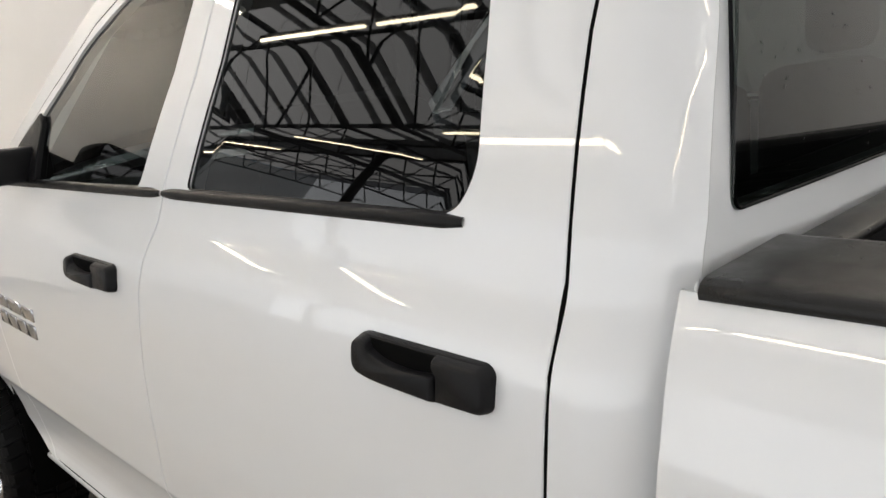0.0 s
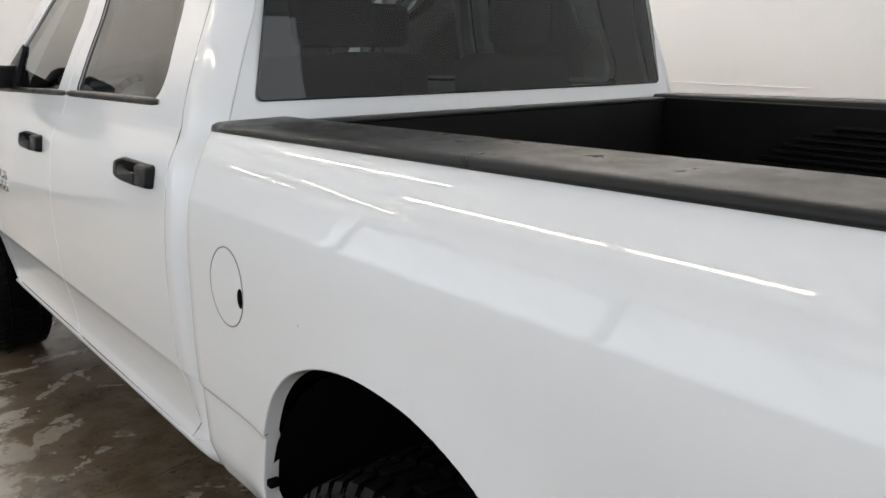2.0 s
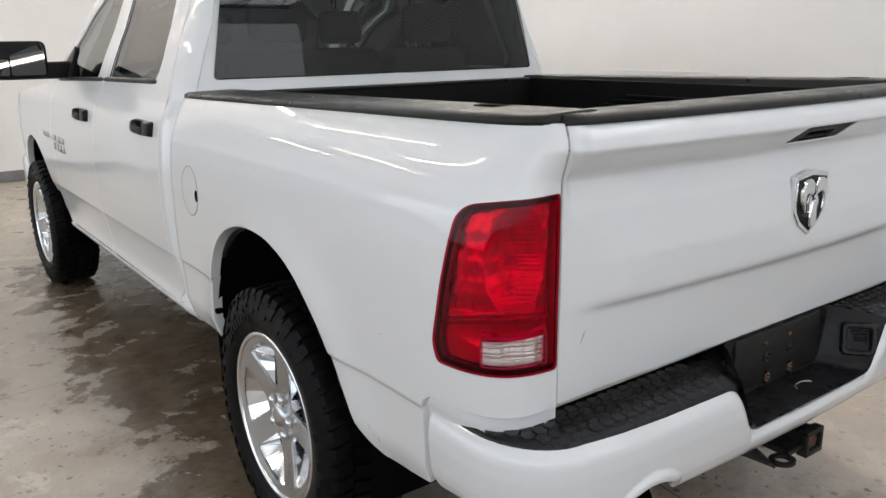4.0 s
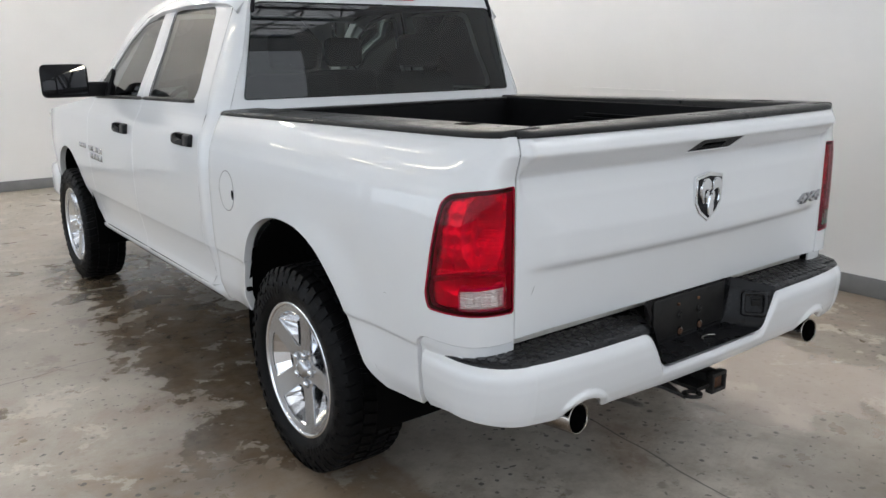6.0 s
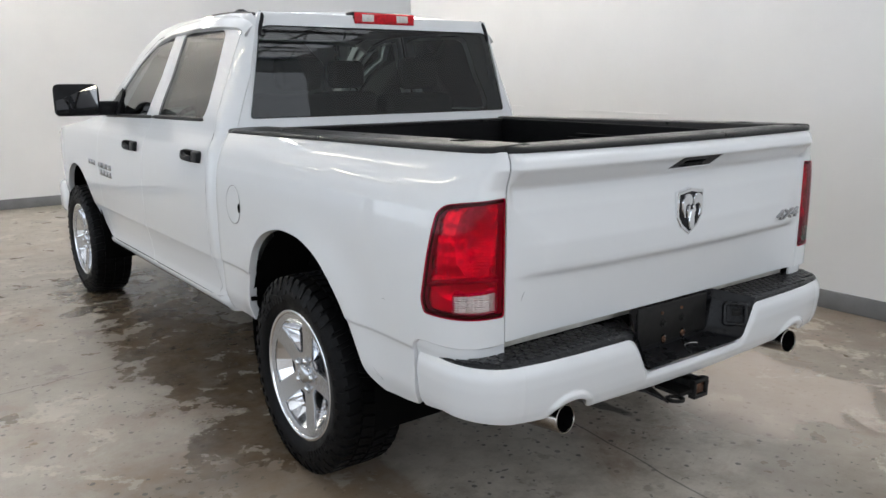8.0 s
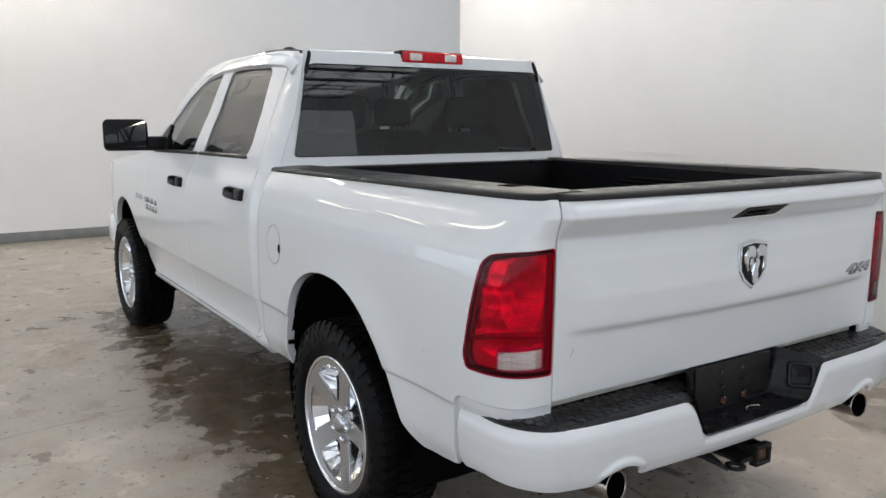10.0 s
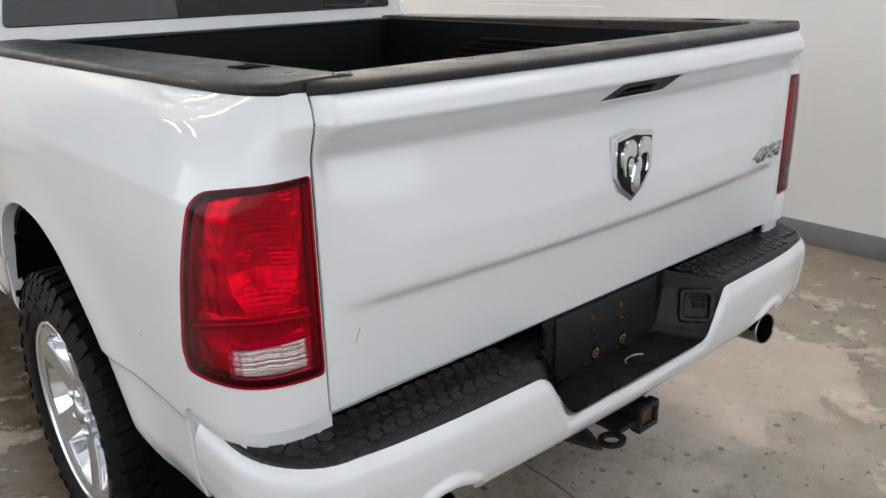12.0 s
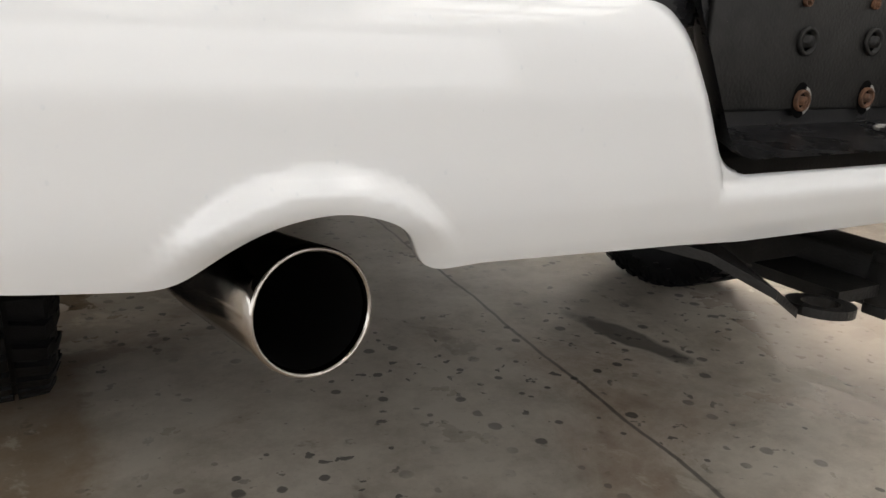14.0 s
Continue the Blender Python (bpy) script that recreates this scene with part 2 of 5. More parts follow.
    pale_pool = ramp(calc("ADD", calc("ADD", pool, calc("MULTIPLY", ragged, 0.62)), calc("MULTIPLY", fine, 0.9)), 0.56, 0.575, 1, 0)
    dry = calc("MULTIPLY", ramp(noise_tex(5.5, 9, 0.62, 0.5), 0.56, 0.59), ramp(noise_tex(0.9, 4), 0.42, 0.55))
    wet1 = calc("MULTIPLY", wet1, calc("SUBTRACT", 1.0, calc("MULTIPLY", dry, 0.85)))
    spots = calc("MULTIPLY", ramp(noise_tex(3.4, 9, 0.6, 0.3), 0.60, 0.625), ramp(calc("ABSOLUTE", calc("ADD", px, 1.0), 0.0), 1.7, 1.0))
    wet = calc("MAXIMUM", wet1, calc("MULTIPLY", spots, 0.5))
    base = mix(calc("MULTIPLY", pale_pool, 0.6), base, (0.56, 0.475, 0.41))
    damp_c = mix(ramp(noise_tex(3.1, 8), 0.35, 0.65), (0.05, 0.032, 0.017), (0.13, 0.088, 0.05))
    base = mix(calc("MULTIPLY", wet, ramp(noise_tex(6, 9, 0.7), 0.35, 0.6, 0.65, 0.95)), base, damp_c)
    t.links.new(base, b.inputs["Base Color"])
    rough = ramp(noise_tex(4, 6), 0.3, 0.7, 0.25, 0.42)
    rr = t.nodes.new("ShaderNodeMix")
    t.links.new(wet, rr.inputs["Factor"])
    t.links.new(rough, rr.inputs["A"])
    rr.inputs["B"].default_value = 0.24
    r2 = t.nodes.new("ShaderNodeMix")
    t.links.new(pale_pool, r2.inputs["Factor"])
    t.links.new(rr.outputs["Result"], r2.inputs["A"])
    r2.inputs["B"].default_value = 0.12
    t.links.new(r2.outputs["Result"], b.inputs["Roughness"])
    bp = t.nodes.new("ShaderNodeBump")
    bp.inputs["Distance"].default_value = 0.004
    t.links.new(calc("MULTIPLY", noise_tex(45, 8), calc("SUBTRACT", 1.0, calc("MAXIMUM", calc("MULTIPLY", wet, 0.8), calc("MULTIPLY", pale_pool, 0.99)))), bp.inputs["Height"])
    bp.inputs["Strength"].default_value = 0.25
    t.links.new(bp.outputs[0], b.inputs["Normal"])
    return m


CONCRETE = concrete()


# ---- mesh helpers ----
def put(name, bm, material, parent=None, label="", smooth=True):
    me = bpy.data.meshes.new(name)
    bm.normal_update()
    bm.to_mesh(me)
    bm.free()
    me.materials.append(material)
    for p in me.polygons:
        p.use_smooth = smooth
    ob = new(name, me)
    ob.parent = parent
    if label:
        ob["label"] = label
    return ob


def part(name, bm, material, parent, label="", smooth=True):
    return put(name, bm, material, parent, label, smooth)


def thing(name, label, category, at=(0, 0, 0), group="", kind=""):
    ob = new(name)
    ob.location = at
    return tagged(ob, label, category, group, kind)


def box(bm, x0, y0, z0, x1, y1, z1, bevel=0.0, seg=2):
    v = bmesh.ops.create_cube(bm, size=1)["verts"]
    bmesh.ops.scale(bm, vec=(abs(x1 - x0), abs(y1 - y0), abs(z1 - z0)), verts=v)
    bmesh.ops.translate(bm, vec=((x0 + x1) / 2, (y0 + y1) / 2, (z0 + z1) / 2), verts=v)
    if bevel:
        bmesh.ops.bevel(bm, geom=list({e for q in v for e in q.link_edges}), offset=bevel, segments=seg, affect="EDGES", profile=0.5)
    return bm


def boxes(*specs, bevel=0.0):
    bm = bmesh.new()
    for s in specs:
        box(bm, *s, bevel=bevel)
    return bm


def rod(bm, a, b, r, n=10, r2=None):
    a, b = Vector(a), Vector(b)
    q = (b - a).to_track_quat("Z", "Y").to_matrix()
    rings = []
    for p, rad in ((a, r), (b, r if r2 is None else r2)):
        rings.append([bm.verts.new(p + q @ Vector((rad * math.cos(k * 2 * math.pi / n), rad * math.sin(k * 2 * math.pi / n), 0))) for k in range(n)])
    for k in range(n):
        bm.faces.new((rings[0][k], rings[0][(k + 1) % n], rings[1][(k + 1) % n], rings[1][k]))
    bm.faces.new(rings[0][::-1])
    bm.faces.new(rings[1])
    return bm


def lathe(bm, profile, n=64, axis="x", centre=(0, 0, 0), closed=False):
    """Turns (radius, along) pairs about an axis through centre."""
    rings = []
    for r, s in profile:
        ring = []
        for k in range(n):
            c, q = math.cos(2 * math.pi * k / n) * r, math.sin(2 * math.pi * k / n) * r
            p = (s, c, q) if axis == "x" else (q, s, c) if axis == "y" else (c, q, s)
            ring.append(bm.verts.new(Vector(p) + Vector(centre)))
        rings.append(ring)
    pairs = list(zip(rings, rings[1:])) + ([(rings[-1], rings[0])] if closed else [])
    for a, b in pairs:
        for k in range(n):
            bm.faces.new((a[k], a[(k + 1) % n], b[(k + 1) % n], b[k]))
    return bm


def rounded(pts, r, n=4):
    """A polygon with its corners rounded; r is one radius or one for each corner."""
    out = []
    for k, p in enumerate(pts):
        p, a, b = Vector(p), Vector(pts[k - 1]), Vector(pts[(k + 1) % len(pts)])
        rad = r[k] if isinstance(r, (list, tuple)) else r
        da, db = (a - p), (b - p)
        cut = min(rad, da.length * 0.45, db.length * 0.45)
        if cut < 1e-4:
            out.append(tuple(p))
            continue
        s, e = p + da.normalized() * cut, p + db.normalized() * cut
        for i in range(n + 1):
            q = i / n
            out.append(tuple((1 - q) ** 2 * s + 2 * q * (1 - q) * p + q * q * e))
    return out


def dense(pts, step, closed=True):
    out = []
    for k in range(len(pts) if closed else len(pts) - 1):
        a, b = Vector(pts[k]), Vector(pts[(k + 1) % len(pts)])
        n = max(1, round((b - a).length / step))
        out += [tuple(a.lerp(b, i / n)) for i in range(n)]
    return out if closed else out + [tuple(pts[-1])]


def curve(knots, soft=0.0):
    """A smooth function through (input, value) knots."""
    xs, ys = [k[0] for k in knots], [k[1] for k in knots]
    g = np.linspace(xs[0] - 0.3, xs[-1] + 0.3, 1600)
    v = np.interp(g, xs, ys)
    lo, hi = (ys[1] - ys[0]) / (xs[1] - xs[0]), (ys[-1] - ys[-2]) / (xs[-1] - xs[-2])
    v = np.where(g < xs[0], ys[0] + lo * (g - xs[0]), np.where(g > xs[-1], ys[-1] + hi * (g - xs[-1]), v))
    if soft:
        k = int(soft * 3 / (g[1] - g[0])) + 1
        w = np.exp(-0.5 * (np.arange(-k, k + 1) * (g[1] - g[0]) / soft) ** 2)
        v = np.convolve(np.pad(v, k, "edge"), w / w.sum(), "valid")
    return lambda s: float(np.interp(s, g, v))


def panel(name, outline, f, material, parent, step=0.05, flange=0.03, lip=0.003, out=(-1, 0, 0), holes=(), label="", edge_step=0.03, cuts=((), ())):
    """A sheet-metal panel: the outline, in the two coordinates of the surface f, cut into a grid, with a rolled edge turned inwards."""
    pts = dense(outline, edge_step)
    for hole in holes:
        h = dense(hole, edge_step)
        area = lambda q: sum(q[i - 1][0] * q[i][1] - q[i][0] * q[i - 1][1] for i in range(len(q)))
        if area(pts) * area(h) > 0:
            h = h[::-1]
        i, j = min(((i, j) for i in range(len(pts)) for j in range(len(h))), key=lambda ij: (Vector(pts[ij[0]]) - Vector(h[ij[1]])).length)
        pts = pts[: i + 1] + h[j:] + h[: j + 1] + pts[i:]
    bm = bmesh.new()
    vs = [bm.verts.new((u, v, 0)) for u, v in pts]
    bm.faces.new(vs)
    us, ws = [p[0] for p in pts], [p[1] for p in pts]
    for k, (lo, hi) in enumerate(((min(us), max(us)), (min(ws), max(ws)))):
        n = max(1, round((hi - lo) / step))
        grid = [lo + (hi - lo) * i / n + 0.00037 for i in range(1, n)]
        grid = [c for c in grid if all(abs(c - q) > 0.004 for q in cuts[k])] + list(cuts[k])
        for c in grid:
            bmesh.ops.bisect_plane(bm, geom=bm.verts[:] + bm.edges[:] + bm.faces[:], dist=1e-5, plane_co=(c, 0, 0) if k == 0 else (0, c, 0), plane_no=(1, 0, 0) if k == 0 else (0, 1, 0))
    bmesh.ops.remove_doubles(bm, verts=bm.verts[:], dist=2e-4)
    bm.normal_update()
    toward = out if callable(out) else (lambda q, o=Vector(out): o)
    normals = {}

    def normal(u, v):
        e = 0.0016
        n = (Vector(f(u + e, v)) - Vector(f(u - e, v))).cross(Vector(f(u, v + e)) - Vector(f(u, v - e))).normalized()
        return n if n.dot(toward(Vector(f(u, v)))) > 0 else -n

    rim = [e for e in bm.edges if e.is_boundary]
    push = {}
    for e in rim:
        face = e.link_faces[0]
        d = (e.verts[1].co - e.verts[0].co).normalized()
        side = Vector((d.y, -d.x, 0))
        l = e.link_loops[0]
        # the face lies to the left of its loop when its normal points up
        dl = (l.link_loop_next.vert.co - l.vert.co).normalized()
        side = Vector((dl.y, -dl.x, 0)) * (1 if face.normal.z > 0 else -1)
        for v in e.verts:
            push.setdefault(v, Vector())
            push[v] += side
    flat = {v: v.co.copy() for v in bm.verts}
    main = bm.verts[:]
    for v in main:
        c = flat[v]
        normals[v] = normal(c.x, c.y)
        v.co = f(c.x, c.y)
    ring1, ring2 = {}, {}
    for v, s in push.items():
        s = s.normalized()
        c, n = flat[v], normals[v]
        e = 0.002
        outward = (Vector(f(c.x + s.x * e, c.y + s.y * e)) - v.co).normalized()
        ring1[v] = bm.verts.new(v.co + outward * lip * 0.8 - n * lip)
        ring2[v] = bm.verts.new(v.co + outward * lip * 0.8 - n * flange)
        normals[ring1[v]] = normals[ring2[v]] = outward
    for e in rim:
        a, b = e.verts
        bm.faces.new((a, b, ring1[b], ring1[a]))
        bm.faces.new((ring1[a], ring1[b], ring2[b], ring2[a]))
    bm.normal_update()
    for fc in bm.faces:
        want = sum((normals[v] for v in fc.verts), Vector())
        if fc.normal.dot(want) < 0:
            fc.normal_flip()
    bm.verts.index_update()
    ns = [tuple(normals[v]) for v in bm.verts]
    ob = put(name, bm, material, parent, label)
    ob.data.normals_split_custom_set_from_vertices(ns)
    return ob


def mirrored(f, off=0.0):
    def g(u, v):
        x, y, z = f(u, v)
        return (off - x, y, z)
    return g


# the box stands this much further out on its right side
OFF = 0.018


def widen(x):
    """Carries the extra width of the right side over from the middle."""
    return x + OFF * min(1.0, max(0.0, (x - 0.38) / 0.3))


# ---- the hall ----
XR, YR, YF, WL, WH = 2.96, 4.9, 8.4, -3.4, 4.6
XL, XE, YB, YE, ZR = -15.0, 8.0, -12.0, 22.0, 6.4


def hall():
    bm = boxes((XL - 0.3, YB - 0.3, -0.2, XE + 0.3, YE + 0.3, 0.0))
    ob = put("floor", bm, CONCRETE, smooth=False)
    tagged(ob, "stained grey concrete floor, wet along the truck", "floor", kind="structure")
    for name, b, m in (("wall_right", (XR, -7.0, 0, XR + 0.2, YR, WH), WALLPAINT), ("wall_front", (WL, YF, 0, XE, YF + 0.2, WH), WALLPAINT),
                       ("wall_left", (XL - 0.2, YB, 0, XL, YE, ZR), FARWALL), ("wall_end", (XL - 0.2, YE, 0, XE + 0.2, YE + 0.2, ZR), FARWALL), ("wall_back", (XL - 0.2, YB - 0.2, 0, XE + 0.2, YB, ZR), FARWALL), ("wall_far", (XE, YB, 0, XE + 0.2, YE, ZR), FARWALL)):
        ob = put(name, boxes(b), m, smooth=False)
        tagged(ob, "plain white painted wall" if m is WALLPAINT else "plain grey hall wall", "wall", kind="structure")
    # unseen glowing sheets, added along two hall walls to light the truck
    ob = put("window", boxes((XL - 0.02, YB + 0.02, 0.4, XL + 0.02, YE - 0.02, ZR - 0.05)), glow("side_daylight", (0.87, 0.95, 1.06), SIDE_FILL), smooth=False)
    tagged(ob, "unseen glowing sheet added along the hall wall as fill light", "window", kind="structure")
    ob = put("window", boxes((XL + 0.05, YB - 0.02, 0.12, XE - 0.05, YB + 0.02, 4.7)), glow("back_daylight", (0.90, 0.955, 1.03), BACK_FILL), smooth=False)
    tagged(ob, "unseen glowing sheet added along the hall wall as fill light", "window", kind="structure")
    for name, b in (("baseboard_right", (XR - 0.015, -7.0, 0, XR - 0.002, YR, 0.13)), ("baseboard_front", (WL, YF - 0.015, 0, XE, YF - 0.002, 0.13))):
        ob = put(name, boxes(b, bevel=0.004), BASEB)
        tagged(ob, "grey painted baseboard", "baseboard", kind="structure")
    bays = [(-14.0, -10.5), (-8.6, -5.2), (-2.6, 0.4), (1.6, 6.4)]
    xs = [XL]
    for a, b in bays:
        xs += [a, b]
    xs.append(XE)
    bm = bmesh.new()
    for k in range(0, len(xs), 2):
        box(bm, xs[k], YB, ZR, xs[k + 1], YE, ZR + 0.1)
    box(bm, XL, YB, ZR + 0.06, XE, YE, ZR + 0.12)
    ob = put("ceiling", bm, ROOFING, smooth=False)
    tagged(ob, "grey sheet roof with long skylight strips", "ceiling", kind="structure")
    for k, (a, b) in enumerate(bays):
        gl, bright = (glow("skylight_sheet", (0.94, 0.97, 1.02), SKYLIGHT * q * (1.0, 1.0, 1.4, 2.2)[k]) for q in (1.0, 0.95))
        narrow = k == 1
        for q in range(38 if narrow else 19):
            y0 = YB + (0.895 if narrow else 1.79) * q
            y1, y2 = (y0 + 0.12, y0 + 0.66) if narrow else (y0 + 0.28, y0 + 1.60)
            ob = put("skylight", boxes((a, y1, ZR - 0.004, b, y2, ZR + 0.05)), bright if y1 < -4.0 else gl, smooth=False)
            tagged(ob, "milky translucent roof pane in daylight", "skylight", group="skylights", kind="structure")


hall()
# ---- the pickup truck ----
truck = thing("pickup_truck", "white crew-cab pickup truck, washed and wet, on chrome wheels", "pickup truck")

door_prof = curve([(0.40, 0.865), (0.43, 0.893), (0.46, 0.922), (0.48, 0.945), (0.495, 0.957), (0.508, 0.962), (0.520, 0.962), (0.535, 0.959), (0.555, 0.9545), (0.58, 0.9535), (0.61, 0.956), (0.65, 0.962), (0.69, 0.9705), (0.715, 0.978), (0.7285, 0.9835), (0.80, 0.991), (0.92, 0.999), (1.02, 1.000), (1.11, 0.995), (1.19, 0.986),
                   (1.225, 0.980), (1.25, 0.9725), (1.27, 0.963), (1.29, 0.9525), (1.312, 0.941), (1.335, 0.933), (1.36, 0.928), (1.387, 0.922), (1.456, 0.897), (1.53, 0.868), (1.60, 0.838), (1.72, 0.797), (1.80, 0.768), (1.85, 0.747), (1.88, 0.728), (1.93, 0.69)], 0.003)
CREASE = (0.535, 0.55, 0.565, 0.58, 0.61, 0.65, 0.69, 0.714, 0.7195, 0.7225, 0.725, 0.7275, 0.731, 0.736, 1.21, 1.23, 1.245, 1.26, 1.275, 1.29, 1.305, 1.32, 1.335, 1.35)
BED_CREASE = (0.728, 0.732, 0.7345, 0.737, 0.7395, 0.743, 0.748, 1.175, 1.185, 1.195, 1.205, 1.215, 1.225, 1.246, 1.254, 1.262, 1.275, 1.29, 1.303, 1.309, 1.314, 1.32, 1.332)


def cab_side(y, z):
    x = door_prof(z)
    yb = 0.925 + 0.13 * max(0.0, z - 1.4)
    if y < yb:
        x -= 0.055 * (1 - 0.45 * min(1.0, max(0.0, (z - 1.6) / 0.25))) * min(1.3, (yb - y) / 0.095) ** 2.2
    if y > 2.55 and z > 1.3:
        x -= 0.10 * (y - 2.55) ** 2 * min(1, (z - 1.3) * 4)
    if y > 3.9:
        x -= 0.16 * ((y - 3.9) / 0.7) ** 2
    return (-x, y, z)


def rail_z(y):
    return 1.340 + 0.0147 * (0.8 - y)


bed_prof = curve([(0.45, 0.075), (0.52, 0.040), (0.58, 0.019), (0.733, 0.0115), (0.741, 0.004), (0.85, 0.0), (1.05, 0.0), (1.13, 0.005), (1.190, 0.014), (1.212, 0.022), (1.23, 0.0285), (1.25, 0.036), (1.27, 0.0448), (1.289, 0.054), (1.31, 0.065), (1.33, 0.0765), (1.345, 0.086), (1.36, 0.096), (1.42, 0.138)], 0.004)
BED_X, CORNER_Y, CA, CB, CE = 1.0, -0.78, 0.182, 0.250, 0.66
_a = np.linspace(0, np.pi / 2, 400)
_cx, _cy = CA * (1 - np.cos(_a).clip(0) ** CE), CB * np.sin(_a) ** CE
_cs = np.r_[0, np.cumsum(np.hypot(np.diff(_cx), np.diff(_cy)))]
CORNER_L = float(_cs[-1])


_ex, _ey = CA * (1 - np.cos(_a)), CB * np.sin(_a)
_es = np.r_[0, np.cumsum(np.hypot(np.diff(_ex), np.diff(_ey)))]
_es *= CORNER_L / _es[-1]


def corner(s, k=0.0):
    """Plan of the rear corner: s metres round it from the side, as x inwards, y back, and the outward turn; k makes it rounder."""
    at = lambda q: (float(np.interp(q, _cs, _cx)) * (1 - k) + k * float(np.interp(q, _es, _ex)), float(np.interp(q, _cs, _cy)) * (1 - k) + k * float(np.interp(q, _es, _ey)))
    (dx, dy), (x0, y0), (x1, y1) = at(s), at(s - 0.02), at(s + 0.02)
    tx, ty = x1 - x0, y1 - y0
    l = math.hypot(tx, ty) or 1.0
    return dx + max(0.0, s - CORNER_L), dy, ty / l, tx / l


lip_prof = curve([(0.40, 0.0), (1.252, 0.0), (1.260, 0.001), (1.308, 0.016), (1.314, 0.018), (1.345, 0.014), (1.362, 0.007), (1.380, 0.0), (1.5, 0.0)], 0.003)


def lip(z):
    """How far the pressed edge under the rail stands out at the back."""
    return lip_prof(z)


def bed_side(u, z):
    d = bed_prof(z)
    if 0.45 < z < 1.12 and -0.8 < u < 0.8:
        # swelling round the wheel opening
        r = math.hypot(u - 0.0, (z - 0.45) * 1.0)
        d -= 0.014 * math.exp(-((r - 0.5) / 0.09) ** 2)
    if u > 0.79:
        d += 0.008 * ((u - 0.79) / 0.04) ** 2
    if u >= CORNER_Y:
        return (-(BED_X - d), u, z)
    soft = min(1.0, max(0.0, (z - 1.21) / 0.13))
    dx, dy, nx, ny = corner(CORNER_Y - u, 0.3 * soft * soft * (3 - 2 * soft))
    turn = min(1.0, (CORNER_Y - u) / CORNER_L)
    return (-(BED_X - d - dx * (CA - d) / CA), CORNER_Y - dy - lip(z) * turn ** 3, z)


ARCH_R = [(0.500, 0.515), (0.505, 0.60), (0.485, 0.70), (0.455, 0.79), (0.41, 0.865), (0.345, 0.922), (0.25, 0.965), (0.14, 0.988), (0.03, 0.989), (-0.07, 0.974), (-0.185, 0.929), (-0.29, 0.850),
          (-0.37, 0.762), (-0.43, 0.66), (-0.475, 0.59), (-0.52, 0.548), (-0.58, 0.520)]
WY = 3.569
ARCH_F = [(WY + 0.46, 0.50), (WY + 0.45, 0.62), (WY + 0.42, 0.73), (WY + 0.36, 0.83), (WY + 0.27, 0.915), (WY + 0.15, 0.968), (WY + 0.02, 0.978), (WY - 0.12, 0.942), (WY - 0.24, 0.860), (WY - 0.34, 0.755), (WY - 0.44, 0.65), (WY - 0.56, 0.575), (WY - 0.66, 0.535)]



def flowing(pts, n=4):
    """A smooth line through points."""
    q = [Vector(p) for p in pts]
    out = []
    for k in range(len(q) - 1):
        a, b, c, d = q[max(k - 1, 0)], q[k], q[k + 1], q[min(k + 2, len(q) - 1)]
        for i in range(n):
            t = i / n
            out.append(tuple(0.5 * ((2 * b) + (c - a) * t + (2 * a - 5 * b + 4 * c - d) * t * t + (3 * b - a - 3 * c + d) * t ** 3)))
    return out + [tuple(q[-1])]


ARCH_R, ARCH_F = flowing(ARCH_R), flowing(ARCH_F)
REAR_EDGE = [(0.978, 0.522), (0.926, 0.580), (0.945, 0.64), (0.966, 0.74), (0.958, 0.88), (0.950, 1.0), (0.948, 1.19), (0.950, 1.29), (0.952, 1.38), (0.962, 1.48), (0.972, 1.60), (0.962, 1.74)]
MID_EDGE = [(1.80, 1.862), (1.845, 1.70), (1.885, 1.50), (1.912, 1.373), (1.94, 1.27), (1.962, 1.17), (1.972, 1.02), (1.985, 0.86), (2.008, 0.74), (2.015, 0.64), (1.985, 0.527)]
G = 0.0042


def shift(pts, dy):
    return [(y + dy, z) for y, z in pts]


REAR_DOOR = shift(REAR_EDGE, G) + [(0.958 + G, 1.80), (0.985, 1.842), (1.05, 1.852), (1.25, 1.862), (1.55, 1.868)] + shift(MID_EDGE, -G)
REAR_WIN = rounded([(1.822, 1.386), (1.125, 1.394), (1.100, 1.45), (1.128, 1.62), (1.140, 1.80), (1.19, 1.828), (1.66, 1.836), (1.745, 1.826)], [0.02, 0.03, 0.03, 0.05, 0.02, 0.03, 0.04, 0.02])
FRONT_DOOR = shift(MID_EDGE[::-1], G) + [(2.0, 1.846), (2.2, 1.812), (2.4, 1.725), (2.62, 1.585), (2.80, 1.45), (2.90, 1.37), (2.945, 1.25), (2.96, 1.0), (2.94, 0.75), (2.90, 0.60), (2.84, 0.528)]
FRONT_WIN = rounded([(2.82, 1.358), (2.015, 1.381), (1.895, 1.825), (2.08, 1.812), (2.25, 1.772), (2.45, 1.68), (2.65, 1.535)], [0.01, 0.02, 0.02, 0.05, 0.05, 0.05, 0.05])


def bead(name, pts, f, off, r, material, parent, closed=True, n=8):
    """A round strip that follows a line on a surface."""
    bm = bmesh.new()
    line = [Vector(f(*p)) + Vector(off) for p in pts]
    rings = []
    m = len(line)
    for k, p in enumerate(line):
        a, b = line[k - 1 if closed or k else 0], line[(k + 1) % m if closed or k < m - 1 else k]
        d = (b - a).normalized()
        s = d.cross(Vector((1, 0, 0)))
        s = s.normalized() if s.length > 1e-4 else Vector((0, 0, 1))
        w = s.cross(d)
        rad = r if closed or 1 < k < m - 2 else r * (0.6 if k in (0, m - 1) else 0.95)
        rings.append([bm.verts.new(p + (s * math.cos(q) + w * math.sin(q)) * rad) for q in (i * 2 * math.pi / n for i in range(n))])
